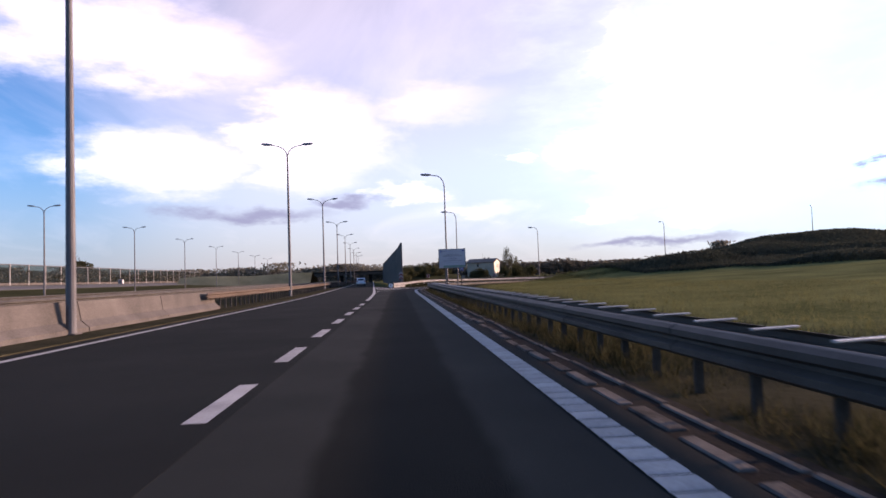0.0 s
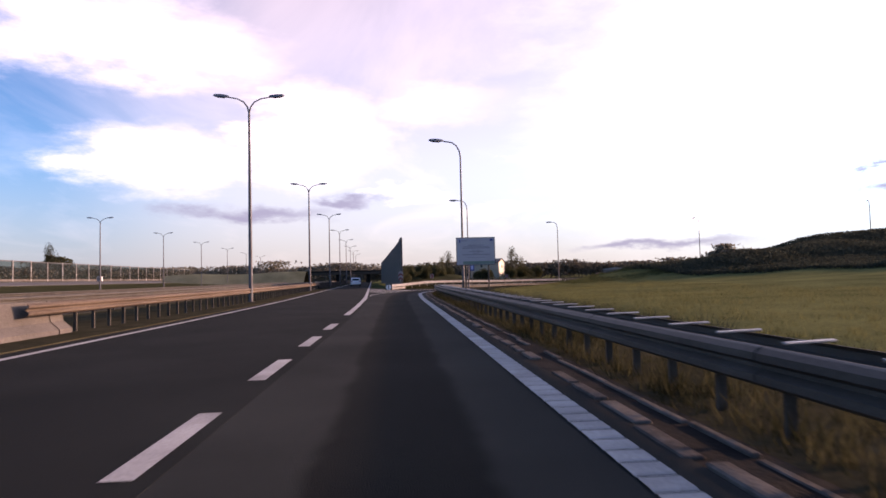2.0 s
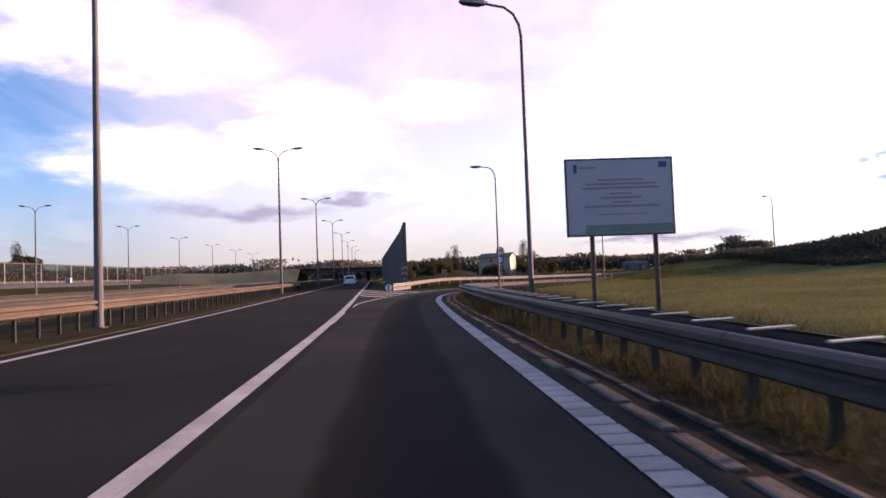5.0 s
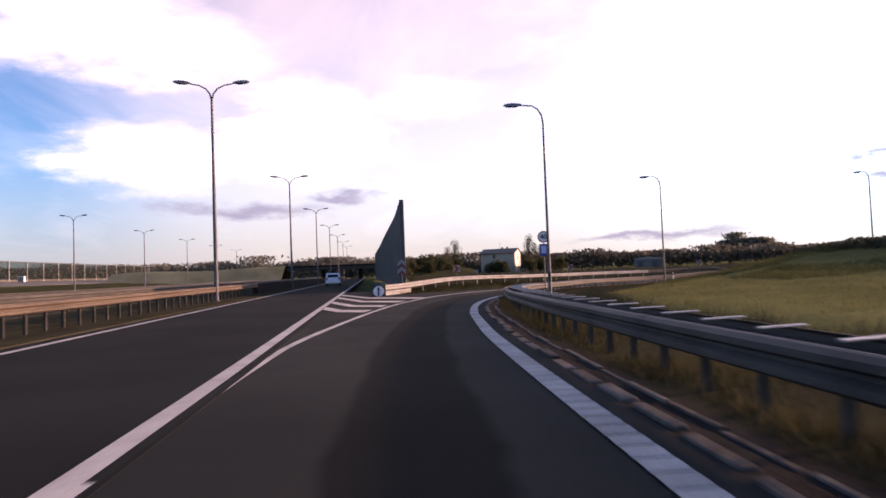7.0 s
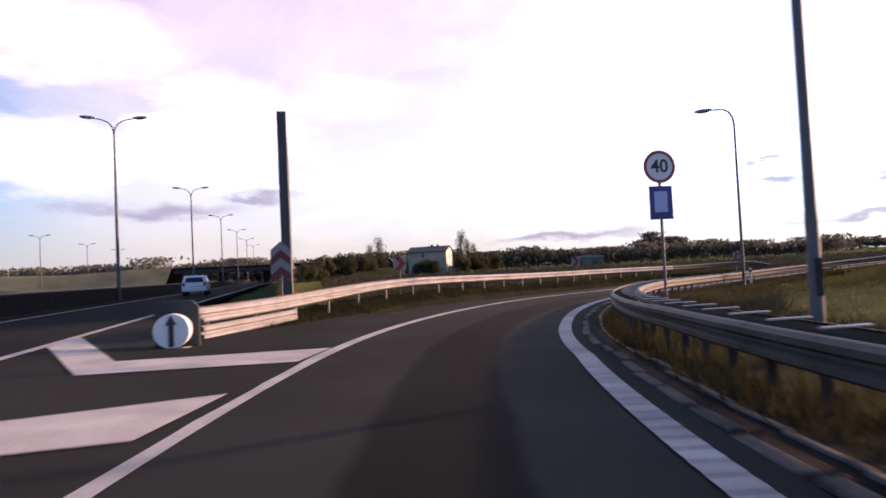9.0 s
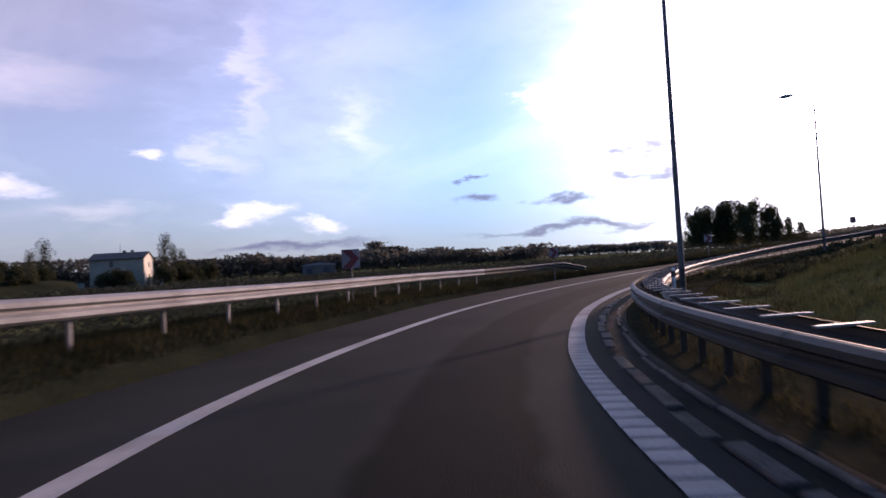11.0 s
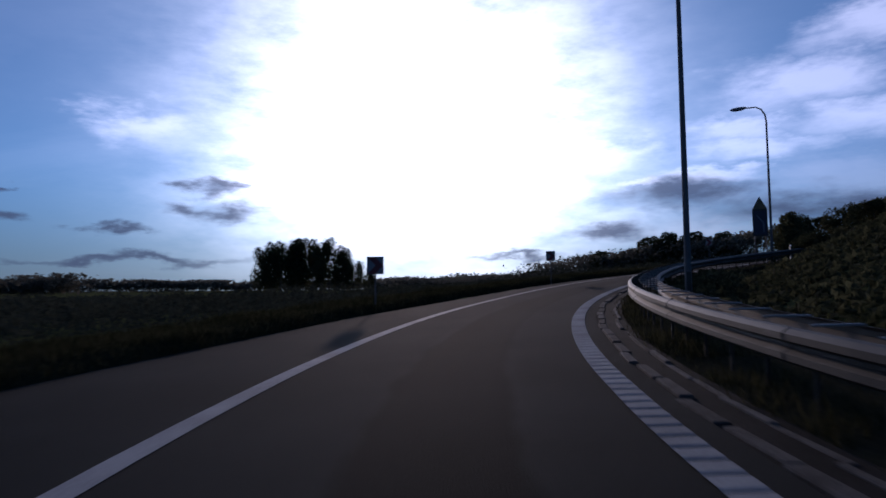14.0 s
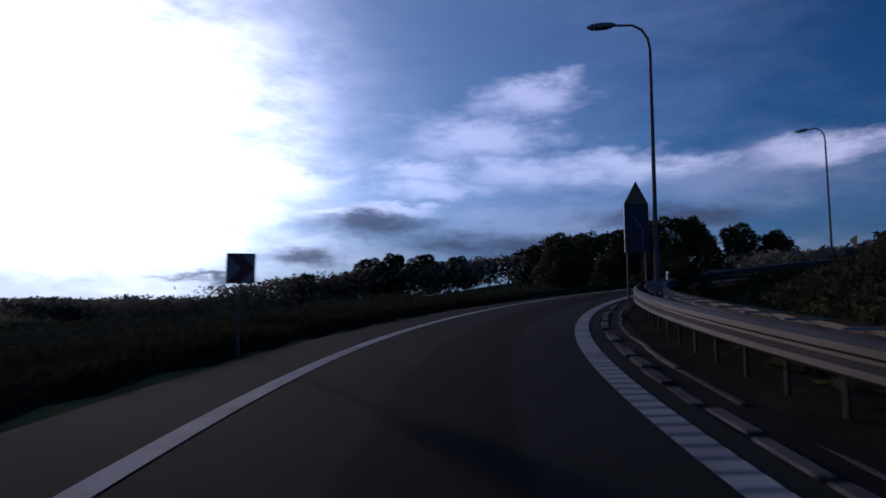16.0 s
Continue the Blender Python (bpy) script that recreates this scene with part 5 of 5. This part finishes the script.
for x, y, k in ((150, 76, 1.0), (147, 70, 1.2), (144, 65, 1.15), (141, 60, 1.0), (137, 55, 1.1), (133, 51, 1.15), (129, 48, 1.0)):
    plant(oak, x, y, k)
for x, y, k in ((-115, 230, 1.45), (-119, 236, 1.25), (-111, 222, 1.1), (150, 60, 1.1), (158, 66, 1.0), (120, 25, 1.0)):
    plant(oak, x, y, k)


# ---- far woods: uneven belts of clumps ----
def wood_belt(name, pts, height, depth, n, seed, size, lift=0.0):
    r = np.random.default_rng(seed)
    line = spline(pts, 2.0)
    verts, faces = [], []
    tops = {}
    for _ in range(n):
        i = int(r.integers(0, len(line)))
        key = i // 3
        if key not in tops:
            tops[key] = height * r.choice([0.62, 0.72, 0.8, 0.88, 0.96, 1.15], p=[0.15, 0.2, 0.25, 0.2, 0.14, 0.06])
        x, y = line[i, :2] + r.normal(size=2) * depth
        top = tops[key]
        z = top * r.uniform(0.0, 1.0) ** 0.5
        g = size * r.uniform(0.6, 1.3)
        u = r.normal(size=3)
        u /= np.linalg.norm(u)
        w = np.cross(u, r.normal(size=3))
        w /= np.linalg.norm(w)
        c = np.array((x, y, z))
        k = len(verts)
        verts += [c - u * g - w * g * 0.5, c + np.cross(u, w) * g * 0.3, c + u * g, c + w * g]
        faces += [(k, k + 1, k + 3), (k + 1, k + 2, k + 3)]
    xs = np.array([v[0] for v in verts])
    ys = np.array([v[1] for v in verts])
    zs = terrain(xs, ys)
    verts = [(v[0], v[1], v[2] + z + lift) for v, z in zip(verts, zs)]
    ob = new(name, mesh_of(name, verts, faces, LEAF_HAZE))
    return tagged(ob, "distant belt of mixed woodland paled for haze", "woodland", kind="stuff")


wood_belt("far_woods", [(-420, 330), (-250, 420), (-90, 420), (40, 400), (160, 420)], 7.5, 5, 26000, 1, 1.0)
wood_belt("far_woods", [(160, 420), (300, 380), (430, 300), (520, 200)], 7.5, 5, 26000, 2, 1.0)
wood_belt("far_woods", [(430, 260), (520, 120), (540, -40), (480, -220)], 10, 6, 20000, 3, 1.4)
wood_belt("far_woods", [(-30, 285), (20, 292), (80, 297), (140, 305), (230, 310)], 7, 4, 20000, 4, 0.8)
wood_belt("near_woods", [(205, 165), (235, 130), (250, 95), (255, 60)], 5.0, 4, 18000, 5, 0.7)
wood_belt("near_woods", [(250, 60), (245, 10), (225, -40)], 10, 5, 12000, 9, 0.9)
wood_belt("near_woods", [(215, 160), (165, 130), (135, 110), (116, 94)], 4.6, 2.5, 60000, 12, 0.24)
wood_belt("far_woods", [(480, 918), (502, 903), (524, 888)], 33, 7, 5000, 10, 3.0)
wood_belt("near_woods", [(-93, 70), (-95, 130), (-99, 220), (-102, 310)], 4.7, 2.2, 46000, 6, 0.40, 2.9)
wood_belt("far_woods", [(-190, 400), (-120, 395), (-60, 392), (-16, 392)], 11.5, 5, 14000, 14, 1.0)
wood_belt("near_woods", [(98, 66), (116, 56), (130, 40), (138, 10), (140, -30)], 2.8, 3, 14000, 7, 0.45)

# ---- dark weeds and low scrub on the mound inside the loop ----
def scrub(name, n, seed, size, label):
    r = np.random.default_rng(seed)
    xy = np.c_[r.uniform(30, 92, 4 * n), r.uniform(78, 116, 4 * n)]
    q = np.hypot(xy[:, None, 0] - RAMP[None, ::8, 0], xy[:, None, 1] - RAMP[None, ::8, 1])
    near = q.argmin(1)
    side = (xy[:, 0] - RAMP[::8, 0][near]) * NOR[::8, 0][near] + (xy[:, 1] - RAMP[::8, 1][near]) * NOR[::8, 1][near]
    gate = smooth(-5, 20, (xy[:, 1] - 70) + 0.5 * (xy[:, 0] - 30))
    patch = np.array([noise.noise((x * 0.11, y * 0.11, 3.0)) for x, y in xy])
    keep = (side > 3.7) & (xy[:, 0] > 30 + 1.2 * (112 - xy[:, 1]) * (xy[:, 1] < 112)) & (xy[:, 1] > 78) & (gate * smooth(2.5, 5.0, side) + 0.5 * patch > 0.55)
    xy = xy[keep][:n]
    z = terrain(xy[:, 0], xy[:, 1])
    m = len(xy)
    lift = r.uniform(0, 1, m) ** 1.4 * (0.15 + 0.7 * np.clip(patch[keep][:n] + 0.2, 0, 1))
    c = np.c_[xy, z + lift]
    u, w = r.normal(size=(m, 3)), r.normal(size=(m, 3))
    u /= np.linalg.norm(u, axis=1)[:, None]
    w = np.cross(u, w)
    w /= np.linalg.norm(w, axis=1)[:, None]
    g = (size * r.uniform(0.5, 1.4, m))[:, None]
    verts = np.stack([c - u * g - w * g * 0.4, c + np.cross(u, w) * g * 0.3, c + u * g, c + w * g], 1).reshape(-1, 3)
    k = 4 * np.arange(m)
    faces = np.concatenate([np.c_[k, k + 1, k + 3], np.c_[k + 1, k + 2, k + 3]])
    return tagged(new(name, mesh_of(name, verts.tolist(), faces.tolist(), LEAF)), label, "scrub", kind="stuff")


scrub("low_scrub", 52000, 31, 0.15, "dark weeds and low scrub on the mound")


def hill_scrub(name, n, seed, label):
    """Added shrubs, dark in colour to give the shade of the hill slope inside the loop that faces the straight."""
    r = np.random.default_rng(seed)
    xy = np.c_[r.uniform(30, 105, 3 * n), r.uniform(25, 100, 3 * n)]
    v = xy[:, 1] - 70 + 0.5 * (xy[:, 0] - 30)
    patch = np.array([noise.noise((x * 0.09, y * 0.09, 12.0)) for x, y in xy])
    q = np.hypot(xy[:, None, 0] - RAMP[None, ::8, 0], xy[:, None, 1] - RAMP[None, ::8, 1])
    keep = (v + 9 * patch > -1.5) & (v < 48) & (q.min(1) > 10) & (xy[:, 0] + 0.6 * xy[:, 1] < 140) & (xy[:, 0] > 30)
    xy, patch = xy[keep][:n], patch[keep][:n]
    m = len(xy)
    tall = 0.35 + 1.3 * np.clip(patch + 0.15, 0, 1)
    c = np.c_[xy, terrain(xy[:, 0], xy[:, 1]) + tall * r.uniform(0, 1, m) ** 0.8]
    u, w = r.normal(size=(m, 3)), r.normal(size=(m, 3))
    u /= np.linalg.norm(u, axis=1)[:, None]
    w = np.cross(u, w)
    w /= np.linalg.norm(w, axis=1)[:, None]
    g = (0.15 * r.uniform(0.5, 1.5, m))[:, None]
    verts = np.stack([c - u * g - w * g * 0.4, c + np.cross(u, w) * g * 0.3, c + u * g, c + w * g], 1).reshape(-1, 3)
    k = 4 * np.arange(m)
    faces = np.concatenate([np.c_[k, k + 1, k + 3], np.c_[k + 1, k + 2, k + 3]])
    return tagged(new(name, mesh_of(name, verts.tolist(), faces.tolist(), SHADE_LEAF)), label, "scrub", kind="stuff")


hill_scrub("low_scrub", 150000, 35, "added shrubs darkened in colour for the slope's shade beyond the meadow")

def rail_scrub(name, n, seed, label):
    """Weeds and shrubs, dark in colour to shade the ground beyond the outer rail."""
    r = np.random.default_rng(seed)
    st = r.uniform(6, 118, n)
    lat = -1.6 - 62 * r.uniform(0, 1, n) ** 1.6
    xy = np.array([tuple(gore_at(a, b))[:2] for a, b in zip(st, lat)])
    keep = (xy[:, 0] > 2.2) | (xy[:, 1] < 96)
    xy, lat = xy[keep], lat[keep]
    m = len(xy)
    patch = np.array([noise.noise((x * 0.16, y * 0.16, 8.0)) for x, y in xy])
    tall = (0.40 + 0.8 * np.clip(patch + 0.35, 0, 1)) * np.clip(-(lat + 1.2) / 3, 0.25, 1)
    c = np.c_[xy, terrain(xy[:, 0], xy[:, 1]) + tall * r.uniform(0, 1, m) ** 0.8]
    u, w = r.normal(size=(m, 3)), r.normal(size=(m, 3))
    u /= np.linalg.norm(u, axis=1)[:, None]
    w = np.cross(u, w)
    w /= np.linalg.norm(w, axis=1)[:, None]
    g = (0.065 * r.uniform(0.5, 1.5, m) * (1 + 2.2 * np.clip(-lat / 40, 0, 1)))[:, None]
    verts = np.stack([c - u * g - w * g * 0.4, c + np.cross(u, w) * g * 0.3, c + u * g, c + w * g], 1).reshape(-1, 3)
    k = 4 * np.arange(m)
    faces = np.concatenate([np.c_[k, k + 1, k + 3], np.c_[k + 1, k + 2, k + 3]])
    return tagged(new(name, mesh_of(name, verts.tolist(), faces.tolist(), SHADE_LEAF)), label, "scrub", kind="stuff")


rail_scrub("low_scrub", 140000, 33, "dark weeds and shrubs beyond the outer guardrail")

# ---- white car ahead on the through road ----
p = main_at(128, -2.6)
car = thing("car", Matrix.Translation((p.x, p.y, 0.0)) @ Matrix.Rotation(0.09, 4, "Z"), "white hatchback car on the through lane", "car")
bm = bmesh.new()
prof = [(-2.0, 0.35), (-2.05, 0.75), (-1.95, 0.98), (-1.75, 1.40), (-1.45, 1.52), (0.2, 1.50), (0.95, 1.02), (1.85, 0.86), (2.05, 0.62), (2.0, 0.35)]
rows = []
for x, inset in ((-0.88, 0.06), (-0.84, 0.0), (0.84, 0.0), (0.88, 0.06)):
    rows.append([bm.verts.new((x * (0.86 if z > 1.1 else 1.0), y, z)) for y, z in prof])
for a, b in zip(rows, rows[1:]):
    for k in range(len(prof)):
        j = (k + 1) % len(prof)
        bm.faces.new((a[k], a[j], b[j], b[k]))
bm.faces.new(rows[0])
bm.faces.new(rows[-1][::-1])
part("body", bm, CAR_WHITE, car)
bm = bmesh.new()
q = [bm.verts.new(v) for v in ((-0.66, -1.965, 1.02), (0.66, -1.965, 1.02), (0.58, -1.79, 1.38), (-0.58, -1.79, 1.38))]
bm.faces.new(q)
part("rear_window", bm, GLASS, car)
for sx in (-1, 1):
    bm = bmesh.new()
    bm.faces.new([bm.verts.new((sx * (0.885 if z < 1.1 else 0.765), y, z)) for y, z in ((-1.6, 1.05), (0.7, 1.05), (0.15, 1.42), (-1.45, 1.42))])
    part("side_window", bm, GLASS, car)
    part("tail_lamp", boxed(sx * 0.74 - 0.09, sx * 0.74 + 0.09, -2.07, -1.95, 0.74, 1.0, 0.01), TAIL, car)
    for y in (-1.3, 1.35):
        bm = bmesh.new()
        tube(bm, [(sx * 0.68, y, 0.32), (sx * 0.9, y, 0.32)], [0.32, 0.32], 18)
        wh = part("tyre", bm, RUBBER, car)
        bm = bmesh.new()
        tube(bm, [(sx * 0.84, y, 0.32), (sx * 0.91, y, 0.32)], [0.2, 0.19], 14)
        part("rim", bm, RIM, wh)
part("bumper", boxed(-0.86, 0.86, -2.12, -1.95, 0.32, 0.62, 0.04), CAR_WHITE, car)
part("plate", boxed(-0.26, 0.26, -2.13, -2.10, 0.66, 0.77), WHITE, car)

# ---- kerb stones beside the lane ----
kerb = tagged(new("kerb"), "row of pale worn concrete kerb stones", "kerb", kind="structure")
KSTONE = part("kerb_stone", boxed(-0.07, 0.07, -0.42, 0.42, -0.16, 0.014, 0.012), KERB, kerb).data
bpy.data.objects.remove(kerb.children[0])
KOUT = part("kerb_stone", boxed(-0.035, 0.035, -0.475, 0.475, -0.16, 0.010, 0.010), KERB, kerb).data
bpy.data.objects.remove(kerb.children[0])
krng = np.random.default_rng(4)
s = -2.0
while s < 172:
    rise = ramp_at(s + 0.5, 2.4).z - ramp_at(s - 0.5, 2.4).z
    turn = Matrix.Rotation(ramp_turn(s) + float(krng.normal() * 0.012), 4, "Z") @ Matrix.Rotation(math.atan(rise), 4, "X")
    part("kerb_stone", KSTONE, None, kerb, at=Matrix.Translation(rail_at(s, 2.03 + float(krng.normal() * 0.022), float(krng.normal() * 0.010))) @ turn @ Matrix.Diagonal((float(krng.uniform(0.85, 1.2)), float(krng.uniform(0.88, 1.08)), 1, 1)))
    part("kerb_stone", KOUT, None, kerb, at=Matrix.Translation(rail_at(s, 2.37 + float(krng.normal() * 0.02), float(krng.normal() * 0.010))) @ turn)
    s += 1.0


# ---- grass tufts ----
def grass_patch(name, n, place, seed, label, h0=0.12, h1=0.4, blades=6, mat=BLADE):
    r = np.random.default_rng(seed)
    xy = np.array([place(r) for _ in range(n)])
    zs = xy[:, 2] if xy.shape[1] > 2 else terrain(xy[:, 0], xy[:, 1])
    xy = xy[:, :2]
    patch = np.array([noise.noise((x * 0.45, y * 0.45, seed)) for x, y in xy])
    m = n * blades
    base = np.repeat(np.c_[xy, zs], blades, axis=0)
    hgt = np.repeat(r.uniform(h0, h1, n) * (1.0 + 0.9 * np.clip(patch, -0.6, 0.8)), blades) * r.uniform(0.6, 1.2, m)
    a, w = r.uniform(0, 6.283, m), r.uniform(0.006, 0.014, m)
    base[:, :2] += r.normal(size=(m, 2)) * 0.09
    side = np.c_[np.cos(a) * w, np.sin(a) * w, np.zeros(m)]
    lean = np.c_[r.normal(size=(m, 2)) * 0.45 * hgt[:, None], hgt]
    foot = base - np.array((0, 0, 0.03))
    verts = np.stack([foot - side, foot + side, base + lean], 1).reshape(-1, 3)
    faces = np.arange(3 * m).reshape(-1, 3)
    return tagged(new(name, mesh_of(name, verts.tolist(), faces.tolist(), mat)), label, "grass", kind="stuff")


def along_ramp(lo, hi, s0, s1):
    def place(r):
        v = ramp_at(r.uniform(s0, s1), lo + (hi - lo) * r.uniform() ** 1.3)
        return v.x, v.y
    return place


grass_patch("rough_grass", 22000, along_ramp(2.72, 6.5, -3, 105), 1, "rough grass under and behind the guardrail", 0.06, 0.30, 7)
grass_patch("rough_grass", 3500, along_ramp(2.50, 2.85, -3, 110), 12, "stray grass growing over the gutter edge", 0.03, 0.11)
grass_patch("tall_weeds", 16000, along_ramp(4.3, 7.6, -3, 104), 15, "dark tall weeds in the ditch behind the guardrail", 0.16, 0.46, 6, SHADE_LEAF)
grass_patch("rough_grass", 9000, along_ramp(2.78, 6.5, 105, 150), 2, "rough grass under and behind the guardrail", 0.06, 0.24)
grass_patch("rough_grass", 26000, along_ramp(6.0, 24.0, -3, 110), 3, "meadow grass in the field", 0.06, 0.16, 5, MEADOW)


def on_mound(r):
    while True:
        x, y = r.uniform(19, 48), r.uniform(80, 111)
        q = int(np.argmin(np.hypot(RAMP[:, 0] - x, RAMP[:, 1] - y)))
        if (x - RAMP[q, 0]) * NOR[q, 0] + (y - RAMP[q, 1]) * NOR[q, 1] > 6.5 and noise.noise((x * 0.12, y * 0.12, 5.0)) > -0.25:
            return x, y


grass_patch("rough_grass", 22000, on_mound, 6, "tall dry grass and weeds on the mound", 0.10, 0.30, 5, MEADOW)


def by_gore(r):
    lat = r.uniform(-1.9, 0.46)
    v = gore_at(r.uniform(2, 105), lat, 0.05 - 0.5 * max(lat - 0.12, 0.0))
    return v.x, v.y, v.z


def by_median(r):
    v = main_at(r.uniform(8, 100), r.uniform(-7.6, -5.7))
    return v.x, v.y


grass_patch("rough_grass", 24000, by_gore, 4, "rough grass along the outer guardrail", 0.06, 0.20)
grass_patch("rough_grass", 7000, by_median, 5, "thin grass at the foot of the median", 0.03, 0.10)
